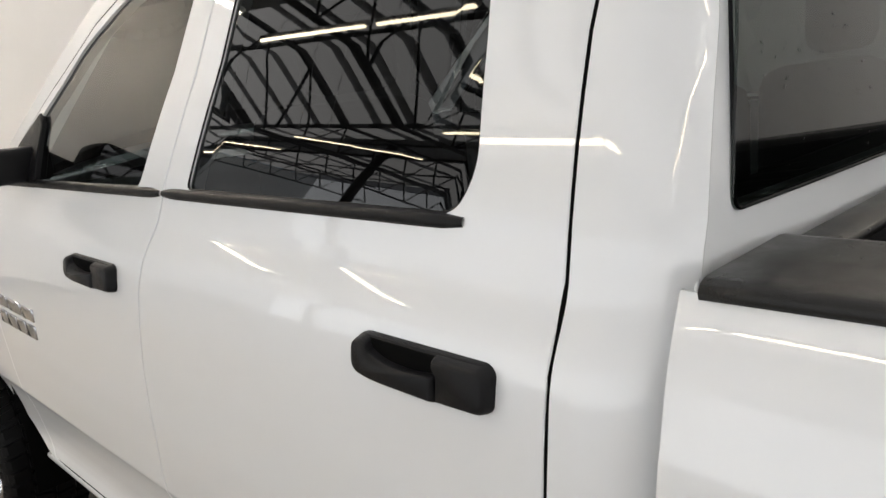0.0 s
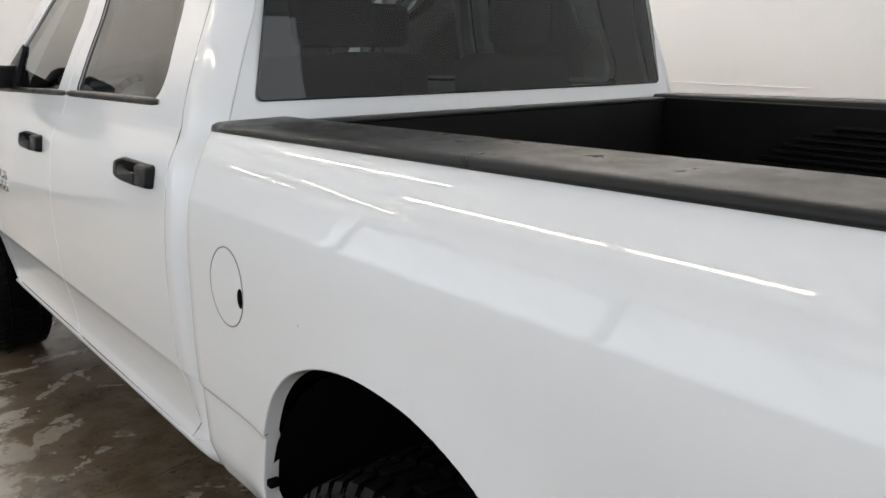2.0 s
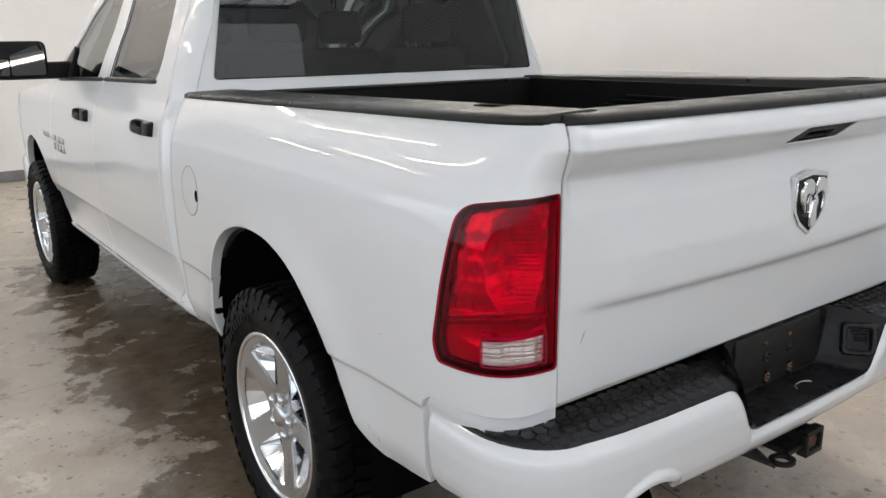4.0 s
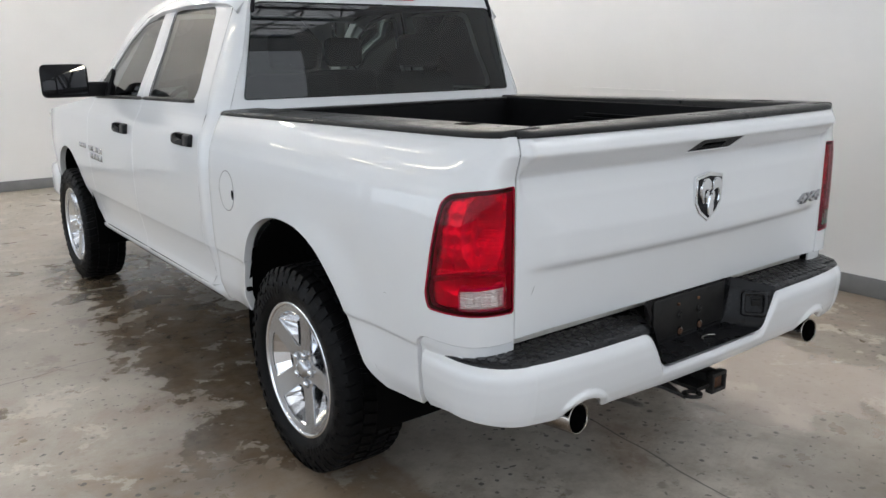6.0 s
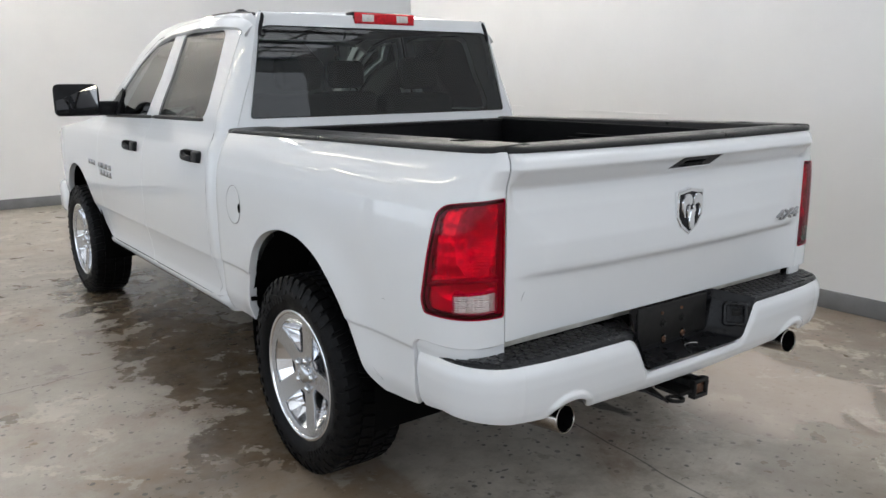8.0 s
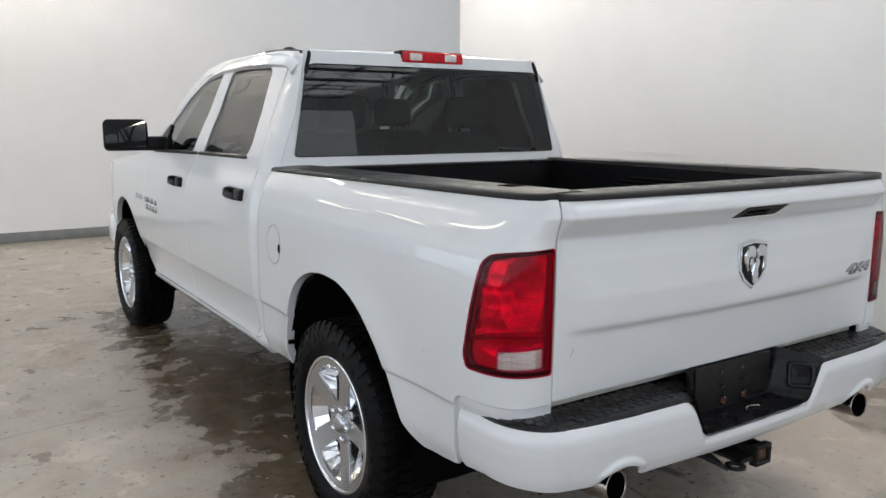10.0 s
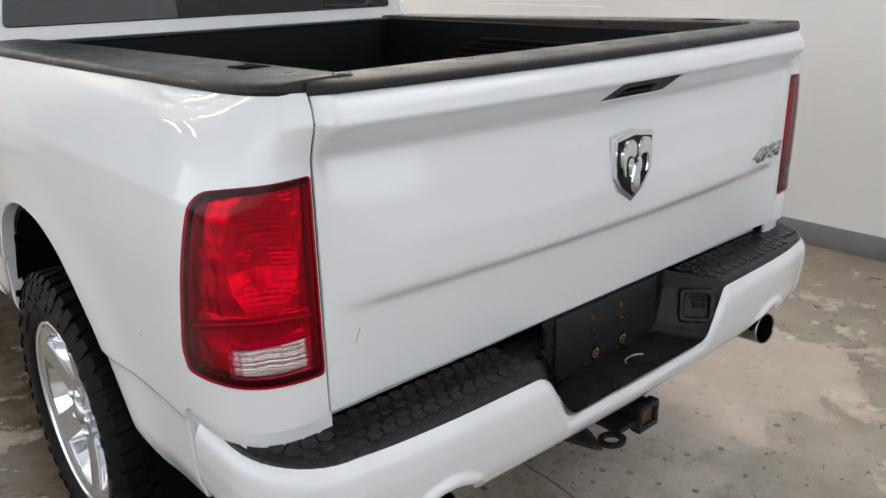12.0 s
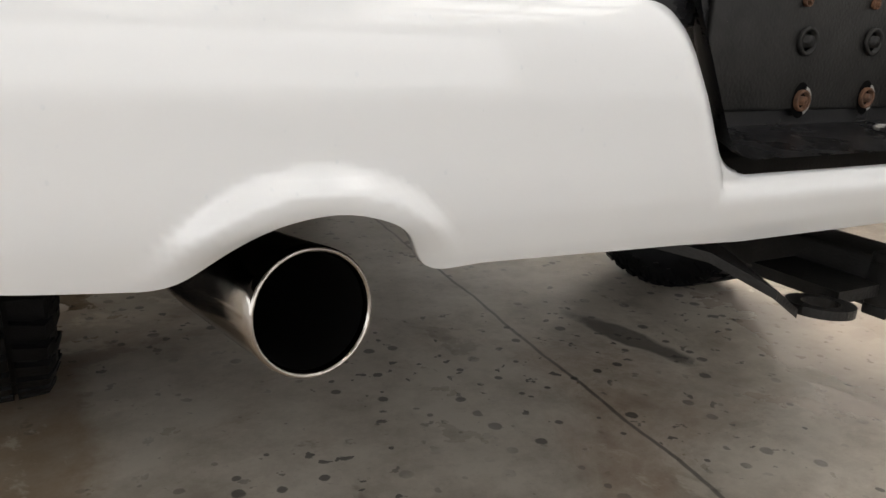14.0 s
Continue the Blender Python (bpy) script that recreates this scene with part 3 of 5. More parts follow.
    for k in range(m if closed else m - 1):
        a, b = rings[k], rings[(k + 1) % m]
        for i in range(n):
            bm.faces.new((a[i], a[(i + 1) % n], b[(i + 1) % n], b[i]))
    return part(name, bm, material, parent)


def tube(bm, pts, r, n=8):
    """A round cord through points."""
    pts = [Vector(p) for p in flowing(pts, 4)]
    rings = []
    for k, p in enumerate(pts):
        q = (pts[min(k + 1, len(pts) - 1)] - pts[max(k - 1, 0)]).to_track_quat("Z", "Y").to_matrix()
        rings.append([bm.verts.new(p + q @ Vector((r * math.cos(i * 2 * math.pi / n), r * math.sin(i * 2 * math.pi / n), 0))) for i in range(n)])
    for a, b in zip(rings, rings[1:]):
        for i in range(n):
            bm.faces.new((a[i], a[(i + 1) % n], b[(i + 1) % n], b[i]))
    bm.faces.new(rings[0][::-1])
    bm.faces.new(rings[-1])
    bmesh.ops.recalc_face_normals(bm, faces=bm.faces[:])
    return bm


def inset(f, d):
    def g(u, v):
        x, y, z = f(u, v)
        return (x - d if x > 0 else x + d, y, z)
    return g


def inset2(f, d):
    """Pushes a surface in along its own normal in plan."""
    def g(u, v):
        p = Vector(f(u, v))
        t = Vector(f(u + 0.003, v)) - Vector(f(u - 0.003, v))
        t.z = 0
        n = Vector((t.y, -t.x, 0)).normalized()
        if n.dot(Vector((p.x, p.y + 0.3, 0))) < 0:
            n = -n
        return tuple(p - n * d)
    return g


def door_handle(parent, f, y0, y1, z0, z1, sgn):
    """Strap handle: a dished base, a dark plate as the finger pocket's shade, a grip across its lower half and a lock
    block behind.
    """
    yc, zc = (y0 + y1) / 2, (z0 + z1) / 2
    L, H, o = (y1 - y0) / 2, (z1 - z0) / 2, sgn

    def solid(pts, d0, d1, tight, name, material, par, label=""):
        """A shallow pad over the door skin with softly sloped sides."""
        bm = bmesh.new()
        rings = []
        cy, cz = sum(q[0] for q in pts) / len(pts), sum(q[1] for q in pts) / len(pts)
        for d, k in ((d0, 1.0), (d0 + (d1 - d0) * 0.55, 1 - tight * 0.25), (d0 + (d1 - d0) * 0.88, 1 - tight * 0.6), (d1, 1 - tight)):
            ring = []
            for y, z in pts:
                yy, zz = cy + (y - cy) * (1 - (1 - k) * 0.45), cz + (z - cz) * k
                ring.append(bm.verts.new((f(yy, zz)[0] + o * d, yy, zz)))
            rings.append(ring)
        n = len(pts)
        for a, b in zip(rings, rings[1:]):
            for k in range(n):
                bm.faces.new((a[k], a[(k + 1) % n], b[(k + 1) % n], b[k]))
        bm.faces.new(rings[-1])
        bmesh.ops.recalc_face_normals(bm, faces=bm.faces[:])
        return part(name, bm, material, par, label)

    P = lambda a, b: (yc + a * L, zc + b * H)
    base = solid(rounded([P(-1, -0.92), P(-0.3, -0.97), P(0.6, -0.93), P(1, -0.70), P(1, 0.80), P(0.86, 0.97), P(-0.9, 0.97), P(-1, 0.7)], [0.016, 0.02, 0.03, 0.020, 0.012, 0.010, 0.012, 0.012], 6), -0.003, 0.010, 0.07, "door_handle", BLACK, parent, "black textured strap door handle")
    solid(rounded([P(-0.36, -0.30), P(0.60, -0.25), P(0.80, 0.30), P(0.84, 0.82), P(-0.28, 0.82)], [0.006, 0.02, 0.02, 0.008, 0.004], 5), 0.009, 0.0112, 0.04, "finger_pocket", NEAR_BLACK, base)
    solid(rounded([P(-1, -0.90), P(-0.352, -0.955), P(-0.345, 0.18), P(-0.26, 0.62), P(-0.26, 0.92), P(-0.9, 0.94), P(-0.985, 0.7)], [0.016, 0.001, 0.006, 0.006, 0.004, 0.014, 0.012], 6), 0.004, 0.0225, 0.26, "lock_block", BLACK, base)
    solid(rounded([P(-0.335, -0.95), P(0.60, -0.90), P(0.98, -0.66), P(0.985, 0.74), P(0.86, 0.94), P(0.74, 0.86), P(0.70, 0.46), P(0.46, 0.14), P(0.05, 0.02), P(-0.24, 0.16), P(-0.33, 0.12)], [0.001, 0.03, 0.022, 0.012, 0.008, 0.008, 0.02, 0.03, 0.03, 0.01, 0.003], 6), 0.004, 0.0245, 0.22, "grip", BLACK, base)
    return base


def build_doors():
    for sgn in (-1, 1):
        f = cab_side if sgn < 0 else mirrored(cab_side)
        out = (sgn, 0, 0)
        for name, outline, win, glass in (("rear_door", REAR_DOOR, REAR_WIN, BACKTINT), ("front_door", FRONT_DOOR, FRONT_WIN, TINT)):
            d = panel(name, outline, f, PAINT, truck, 0.045, 0.035, 0.003, out, [win], cuts=((), CREASE))
            panel("window_pane", shrink(win, -0.010), inset(f, 0.008), glass, d, 0.12, 0.003, 0.001, out)
            bead("window_seal", dense(win, 0.03), inset(f, 0.004), (0, 0, 0), 0.003, BLACK, d)
        rd = [o for o in truck.children if o.name.startswith("rear_door")][-1]
        fd = [o for o in truck.children if o.name.startswith("front_door")][-1]
        bead("door_seal", dense(REAR_EDGE + [(0.958, 1.80), (0.983, 1.845), (1.05, 1.855), (1.25, 1.865), (1.55, 1.871)], 0.05, False), inset(f, 0.0070), (0, 0, 0), 0.0058, NEAR_BLACK, rd, False)
        bead("door_seal", dense(MID_EDGE, 0.05, False), inset(f, 0.015), (0, 0, 0), 0.008, NEAR_BLACK, fd, False)
        bead("door_seal", [(1.0 + 0.06 * k, 0.5215) for k in range(17)], inset(f, 0.0055), (0, 0, 0), 0.0045, NEAR_BLACK, rd, False)
        bead("door_seal", [(1.99 + 0.06 * k, 0.523) for k in range(15)], inset(f, 0.0055), (0, 0, 0), 0.0045, NEAR_BLACK, fd, False)
        bead("door_seal", dense([(1.56, 1.871), (1.80, 1.866), (2.0, 1.8495), (2.2, 1.8155), (2.4, 1.7285), (2.62, 1.5885), (2.80, 1.4535), (2.905, 1.3725)], 0.05, False), inset(f, 0.0070), (0, 0, 0), 0.0058, NEAR_BLACK, fd, False)
        # belt mouldings below the glass
        bead("belt_moulding", [(1.110 + 0.035 * k, 1.3855 - 0.0005 * k) for k in range(24)], f, (sgn * -0.004, 0, 0), 0.0115, BLACK, rd, False)
        bead("belt_moulding", [(1.922 + 0.0353 * k, 1.3735 - 0.0008 * k) for k in range(26)], f, (sgn * -0.004, 0, 0), 0.0115, BLACK, fd, False)
        door_handle(rd, f, 1.020, 1.264, 1.178, 1.240, sgn)
        door_handle(fd, f, 2.058, 2.302, 1.166, 1.228, sgn)
        # body side of the cab behind, above and below the doors
        quarter = shift(REAR_EDGE, -G) + [(0.956 - G, 1.80), (0.978, 1.850), (1.04, 1.859), (1.25, 1.869), (1.55, 1.875), (1.80, 1.870), (2.0, 1.853), (2.2, 1.819), (2.4, 1.732), (2.62, 1.592), (2.80, 1.457), (2.91, 1.375),
                                          (2.98, 1.375), (2.84, 1.49), (2.66, 1.63), (2.44, 1.775), (2.22, 1.868), (2.0, 1.902), (1.6, 1.912), (1.2, 1.908), (0.95, 1.892), (0.888, 1.86), (0.865, 1.7), (0.826, 1.40), (0.826, 0.56)]
        panel("cab_corner", quarter, f, PAINT, truck, 0.04, 0.03, 0.003, out, cuts=((0.86, 0.88, 0.895, 0.91, 0.92), CREASE))
        panel("rocker_panel", [(0.835, 0.555), (0.974 - G, 0.514), (2.86, 0.519), (2.92, 0.515), (2.92, 0.46), (2.8, 0.442), (0.95, 0.440), (0.835, 0.46)], f, PAINT, truck, 0.06, 0.06, 0.006, (sgn, 0, 0.2), cuts=((), (0.455, 0.465, 0.475, 0.485, 0.495, 0.505, 0.510, 0.515)))
        fender = ([(2.848, 0.520), (2.906, 0.598), (2.946, 0.75), (2.966, 1.0), (2.951, 1.25), (2.908, 1.36), (3.4, 1.30), (4.1, 1.22), (4.50, 1.12), (4.56, 0.9), (4.56, 0.62), (4.40, 0.52), (4.06, 0.50)] + ARCH_F[1:])
        panel("front_fender", fender, f, PAINT, truck, 0.06, 0.04, 0.006, out, cuts=((), CREASE))


def shrink(pts, d):
    c = sum((Vector(p) for p in pts), Vector((0, 0))) / len(pts)
    return [tuple(Vector(p) - (Vector(p) - c).normalized() * d) for p in pts]


build_doors()


def build_bed():
    end = CORNER_Y - CORNER_L + 0.002
    tl = lamp_outline()
    for sgn in (-1, 1):
        f = bed_side if sgn < 0 else mirrored(bed_side, OFF)
        top = [(y, rail_z(y)) for y in (0.828, 0.5, 0.2, -0.2, -0.5, -0.78)] + [(u, rail_z(-0.9)) for u in (-0.85, -0.95, -1.05, end)]
        out = ARCH_R + [(-0.70, 0.526), (-0.772, 0.536), (-0.775, 0.60), (-0.778, 0.70), (-0.782, 0.735), (-0.793, 0.760), (-0.813, 0.776), (-0.845, 0.782), (-0.90, 0.782), (-1.0, 0.780), (end, 0.780)] + top[::-1] + [(0.814, 1.20), (0.812, 0.56), (0.812, 0.50)][::1]
        b = panel("bed_side", out, f, PAINT, truck, 0.026, 0.035, 0.005, (sgn, -0.4, 0), [tl], cuts=((), BED_CREASE))
        panel("lower_return", [(-0.73, 0.575), (-0.74, 0.555), (-0.88, 0.56), (-1.05, 0.70), (end - 0.015, 0.70), (end - 0.015, 0.776), (end, 0.82), (-0.80, 0.82), (-0.74, 0.78)], inset2(f, 0.016), PAINT, b, 0.016, 0.01, 0.003, (sgn, -0.4, 0))


def lamp_outline(grow=0.0):
    e = CORNER_Y - CORNER_L + 0.004
    o = rounded([(-0.905, 1.212), (-1.0, 1.226), (e, 1.232), (e, 0.866), (e + 0.14, 0.869), (-0.858, 0.872), (-0.842, 0.912)], [0.045, 0.03, 0.008, 0.012, 0.05, 0.014, 0.03], 6)
    return shrink(o, -grow) if grow else o


build_bed()


def arch_clips():
    sides = [o for o in truck.children if o.name.startswith("bed_side")]
    for side, s in zip(sides, (-1, 1)):
        for y, z in ((0.487, 0.738), (0.493, 0.615), (-0.36, 0.775)):
            x = abs(bed_side(y, z)[0]) - 0.020
            part("liner_clip", boxes((widen(s * (x - 0.012)), y - 0.012, z - 0.009, widen(s * (x + 0.012)), y + 0.010, z + 0.009), bevel=0.003), NEAR_BLACK, side)


arch_clips()


def fuel_door():
    f = inset(bed_side, -0.001)
    c, ry, rz = (0.607, 1.031), 0.077, 0.086
    pts = [(c[0] + ry * math.cos(a), c[1] + rz * math.sin(a)) for a in (k * 2 * math.pi / 48 for k in range(48))]
    ring = bead("fuel_door", pts, bed_side, (0, 0, 0), 0.0017, JAMB, truck)
    panel("fuel_flap", shrink(pts, 0.003), inset(bed_side, -0.0015), PAINT, ring, 0.02, 0.004, 0.002, (-1, 0, 0))
    bm = bmesh.new()
    bmesh.ops.create_uvsphere(bm, u_segments=16, v_segments=8, radius=1)
    bmesh.ops.scale(bm, vec=(0.006, 0.010, 0.022), verts=bm.verts[:])
    bmesh.ops.translate(bm, vec=(bed_side(0.538, 1.022)[0] - 0.001, 0.540, 1.022), verts=bm.verts[:])
    part("finger_notch", bm, NEAR_BLACK, ring)


fuel_door()


def door_badge(sgn):
    f = cab_side if sgn < 0 else mirrored(cab_side)
    fd = [o for o in truck.children if o.name.startswith("front_door")][0 if sgn < 0 else 1]
    for y0, y1, z0, z1 in ((2.93, 3.03, 1.008, 1.042), (2.82, 2.915, 1.006, 1.040), (2.72, 2.805, 1.004, 1.038), (2.955, 3.01, 0.957, 0.995), (2.875, 2.945, 0.956, 0.994), (2.80, 2.866, 0.955, 0.993), (2.725, 2.79, 0.954, 0.992)):
        x = f((y0 + y1) / 2 - 0.05, (z0 + z1) / 2)[0]
        part("badge_bar", boxes((x - 0.004, y0 - 0.10, z0, x + 0.004, y1 - 0.10, z1), bevel=0.002), BADGE, fd, "chrome model badge bar")
    ff = [o for o in truck.children if o.name.startswith("front_fender")][0 if sgn < 0 else 1]
    for k in range(4):
        y0 = 3.02 + 0.045 * k
        x = f(y0 + 0.018, 1.03)[0]
        part("badge_bar", boxes((x - 0.003, y0, 1.012, x + 0.003, y0 + 0.036, 1.044), bevel=0.002), BADGE, ff, "chrome engine badge bar")


door_badge(-1)
door_badge(1)

# --- rear corner lamps ---


def tail_lamp(sgn):
    f = bed_side if sgn < 0 else mirrored(bed_side, OFF)
    o = lamp_outline()
    n = (sgn, -0.6, 0)
    holder = panel("tail_lamp", shrink(o, -0.004), inset2(f, 0.070), BLACK, truck, 0.05, 0.01, 0.002, n, label="red tail lamp with a clear reversing window")
    e = CORNER_Y - CORNER_L + 0.004
    rev = rounded([(e + 0.172, 0.944), (e + 0.026, 0.952), (e + 0.026, 0.888), (e + 0.172, 0.888)], 0.005)
    panel("lens", shrink(o, 0.0018), inset2(f, -0.003), REDGLASS, holder, 0.03, 0.012, 0.003, n, [rev], "glossy red lens")
    panel("reversing_lens", shrink(rev, 0.001), inset2(f, -0.0025), CLEARGLASS, holder, 0.03, 0.01, 0.002, n, label="clear ribbed lens")
    bead("rim", dense(o, 0.01), inset2(f, 0.0055), (0, 0, 0), 0.003, BLACK, holder)

    panel("lens_border", shrink(o, 0.0045), inset2(f, 0.0025), MAROON, holder, 0.03, 0.004, 0.001, n, [[(u - 0.0085 if u < e + 0.06 else u, v) for u, v in shrink(o, 0.0145)]], "dark red border round the lens")

    # one pressed reflector: a tall ribbed bulb bowl beside the tailgate, facets round the corner, a bright shelf, a plain tray below
    def bowls(u, v):
        d = 0.016
        for cu, cv, ru, rv, h in ((e + 0.098, 1.105, 0.075, 0.112, 0.034), (e + 0.100, 1.075, 0.030, 0.040, 0.010)):
            d += h * max(0.0, 1 - ((u - cu) / ru) ** 2 - ((v - cv) / rv) ** 2)
        if v > 0.995:
            if abs(u - e - 0.085) < 0.055:
                d += 0.00045 * math.sin(v * 720)
            else:
                d += 0.0026 * abs(math.sin(u * 62 + 9 * v)) * abs(math.sin(v * 48 + 0.6))
            d += 0.0012 * abs(math.sin(u * 130 + 1.1)) * abs(math.sin(v * 95))
        else:
            d += 0.005 * max(0.0, 1 - ((u - e - 0.13) / 0.12) ** 2 - ((v - 0.955) / 0.035) ** 2)
        d -= 0.009 * math.exp(-((v - 0.990 + 0.9 * (u - e - 0.1) ** 2) / 0.005) ** 2)
        return inset2(f, d)(u, v)
    tray = rounded([(-0.897, 1.198), (-1.0, 1.212), (e + 0.013, 1.217), (e + 0.013, 0.878), (e + 0.14, 0.880), (-0.872, 0.890), (-0.855, 0.918)], [0.04, 0.03, 0.006, 0.01, 0.05, 0.02, 0.03], 5)
    panel("reflector", tray, bowls, REFLECTOR, holder, 0.0032, 0.02, 0.002, n, [shrink(rev, -0.005)])
    panel("reversing_reflector", shrink(rev, -0.004), lambda u, v: inset2(f, 0.014 + 0.0030 * math.sin(v * 880) + 0.0008 * math.sin(u * 300) + 0.010 * math.exp(-((u - e - 0.10) / 0.03) ** 2))(u, v), WHITEREF, holder, 0.0022, 0.01, 0.002, n)
    return holder


tail_lamp(-1)
tail_lamp(1)

# --- tailgate ---
gate_prof = curve([(0.72, -0.012), (0.76, -0.004), (0.79, 0.0), (0.945, 0.002), (0.968, 0.004), (0.983, 0.015), (0.995, 0.019), (1.08, 0.020), (1.18, 0.008), (1.245, -0.008), (1.255, -0.008), (1.262, -0.003), (1.309, 0.056), (1.316, 0.060), (1.345, 0.049), (1.362, 0.028), (1.370, 0.016)], 0.003)


def gate_face(x, z):
    xc = x - OFF / 2
    k = 1 - (xc / 0.839) ** 2
    bow = 0.012 + 0.030 * min(1.0, max(0.0, (z - 0.79) / 0.20))
    fade = min(1.0, max(0.0, (0.8208 - abs(xc)) / (0.15 if z < 1.1 else 0.15 - 0.125 * min(1.0, (z - 1.1) / 0.12))))
    fade = fade * fade * (3 - 2 * fade)
    plain = 0.010 + 0.012 * (z - 1.08) if z < 1.1 else 0.010
    return (x, -1.020 - bow * k - (gate_prof(z) * 0.95 * fade + (plain * 0.9 + lip(z)) * (1 - fade)), z)


HANDLE = rounded([(-0.118, 1.266), (0.128, 1.266), (0.142, 1.311), (-0.094, 1.311)], 0.010)


def tailgate():
    w = 0.8118
    o = rounded([(-w, 0.783), (w + OFF, 0.783), (w + OFF, 1.368), (-w, 1.368)], [0.006, 0.006, 0.006, 0.006])
    g = panel("tailgate", o, gate_face, PAINT, truck, 0.018, 0.04, 0.003, (0, -1, 0), [HANDLE], cuts=((), (1.262, 1.270, 1.278, 1.286, 1.292, 1.297, 1.301, 1.305, 1.309, 1.313, 1.318, 1.326)), label="white tailgate with a black handle")
    gi = lambda d: (lambda x, z: (x, gate_face(x, z)[1] + d, z))
    h = panel("tailgate_handle", shrink(HANDLE, 0.001), gi(0.006), BLACK, g, 0.03, 0.02, 0.004, (0, -1, 0), [rounded([(-0.055, 1.279), (0.065, 1.279), (0.07, 1.296), (-0.05, 1.296)], 0.004)], "black handle bezel")
    part("pull", boxes((-0.06, gate_face(0, 1.288)[1] + 0.018, 1.274, 0.075, gate_face(0, 1.288)[1] + 0.03, 1.30), bevel=0.003), NEAR_BLACK, h)
    for sx in (-1, 1):
        bm = bmesh.new()
        line = [(OFF / 2 + sx * 0.8240, gate_face(-0.81, z)[1] + 0.011, z) for z in (0.80, 0.9, 1.05, 1.2, 1.26, 1.31, 1.345)]
        for a, c in zip(line, line[1:]):
            rod(bm, a, c, 0.0045, 8)
        part("gate_seal", bm, NEAR_BLACK, g)
    # back sheet and cap
    part("inner_sheet", boxes((-0.80, -1.0, 0.80, 0.80 + OFF, -0.955, 1.345), bevel=0.008), LINER, g)
    bm = bmesh.new()
    N = 40
    rows = []
    sec = [(-0.004, 1.362), (-0.006, 1.368), (-0.003, 1.376), (0.010, 1.382), (0.06, 1.384), (0.115, 1.382), (0.125, 1.376), (0.127, 1.34)]
    for k in range(N + 1):
        x = -0.815 + (1.63 + OFF) * k / N
        y0 = gate_face(x, 1.362)[1]
        y0b = max(y0, -1.2)
        rows.append([bm.verts.new((x, y0b + a if a < 0.05 else -1.07 + a, z)) for a, z in sec])
    for a, b in zip(rows, rows[1:]):
        for i in range(len(sec) - 1):
            bm.faces.new((a[i], a[i + 1], b[i + 1], b[i]))
    bm.faces.new(rows[0])
    bm.faces.new(rows[-1][::-1])
    bmesh.ops.recalc_face_normals(bm, faces=bm.faces[:])
    part("top_cap", bm, CAP, g, "worn black plastic cap")
    # shield badge
    sh = [(-0.072, 1.186), (0, 1.198), (0.072, 1.186), (0.072, 1.095), (0.047, 1.060), (0, 1.030), (-0.047, 1.060), (-0.072, 1.095)]
    by = gate_face(0, 1.12)[1]

    def plate(pts, y0, y1, material, name, parent, label=""):
        bm = bmesh.new()
        a, b = [bm.verts.new((x, y0, z)) for x, z in pts], [bm.verts.new((x, y1, z)) for x, z in pts]
        bm.faces.new(b)
        for k in range(len(pts)):
            bm.faces.new((a[k], a[(k + 1) % len(pts)], b[(k + 1) % len(pts)], b[k]))
        bmesh.ops.recalc_face_normals(bm, faces=bm.faces[:])
        bmesh.ops.bevel(bm, geom=[e for e in bm.edges if abs(e.verts[0].co.y - y1) < 1e-5 and abs(e.verts[1].co.y - y1) < 1e-5], offset=0.003, segments=2, affect="EDGES")
        return part(name, bm, material, parent, label, smooth=False)

    bd = plate(sh, by + 0.004, by - 0.010, CHROME, "shield_badge", g, "chrome shield badge with a black field")
    plate(shrink(sh, 0.0095), by - 0.009, by - 0.0115, BLACK, "field", bd)
    for s in (-1, 1):
        horn = rounded([(0.003 * s, 1.168), (0.020 * s, 1.180), (0.046 * s, 1.176), (0.058 * s, 1.152), (0.056 * s, 1.122), (0.046 * s, 1.100), (0.034 * s, 1.094), (0.040 * s, 1.118), (0.038 * s, 1.138), (0.026 * s, 1.144), (0.012 * s, 1.136), (0.003 * s, 1.142)], 0.008, 3)
        plate(horn, by - 0.011, by - 0.021, CHROME, "horn", bd)
        plate(rounded([(0.006 * s, 1.134), (0.020 * s, 1.136), (0.026 * s, 1.118), (0.021 * s, 1.096), (0.010 * s, 1.088)], 0.004, 3), by - 0.011, by - 0.017, CHROME, "cheek", bd)
    plate(rounded([(-0.008, 1.122), (0.008, 1.122), (0.017, 1.080), (0.014, 1.060), (0, 1.050), (-0.014, 1.060), (-0.017, 1.080)], 0.004, 3), by - 0.011, by - 0.0205, CHROME, "muzzle", bd)
    # drive badge
    cu = bpy.data.curves.new("drive_badge", "FONT")
    cu.body, cu.size, cu.extrude, cu.bevel_depth, cu.shear, cu.align_x = "4X4", 0.054, 0.004, 0.001, 0.25, "CENTER"
    tmp = bpy.data.objects.new("tmp", cu)
    scene.collection.objects.link(tmp)
    me = bpy.data.meshes.new_from_object(tmp.evaluated_get(bpy.context.evaluated_depsgraph_get()))
    bpy.data.objects.remove(tmp)
    me.name = "drive_badge"
    me.materials.clear()
    me.materials.append(BADGE)
    ob = new("drive_badge", me)
    ob.parent = g
    ob["label"] = "chrome badge reading 4X4"
    xx = 0.690
    ob.matrix_basis = Matrix.Translation((xx, gate_face(xx, 1.03)[1] - 0.004, 1.010)) @ Euler((radians(90), 0, radians(5))).to_matrix().to_4x4() @ Matrix.Diagonal((1.95, 1, 1, 1))


tailgate()

# --- bed: rail caps, liner ---


def bed_inside():
    for sgn in (-1, 1):
        bm = bmesh.new()
        rows = []
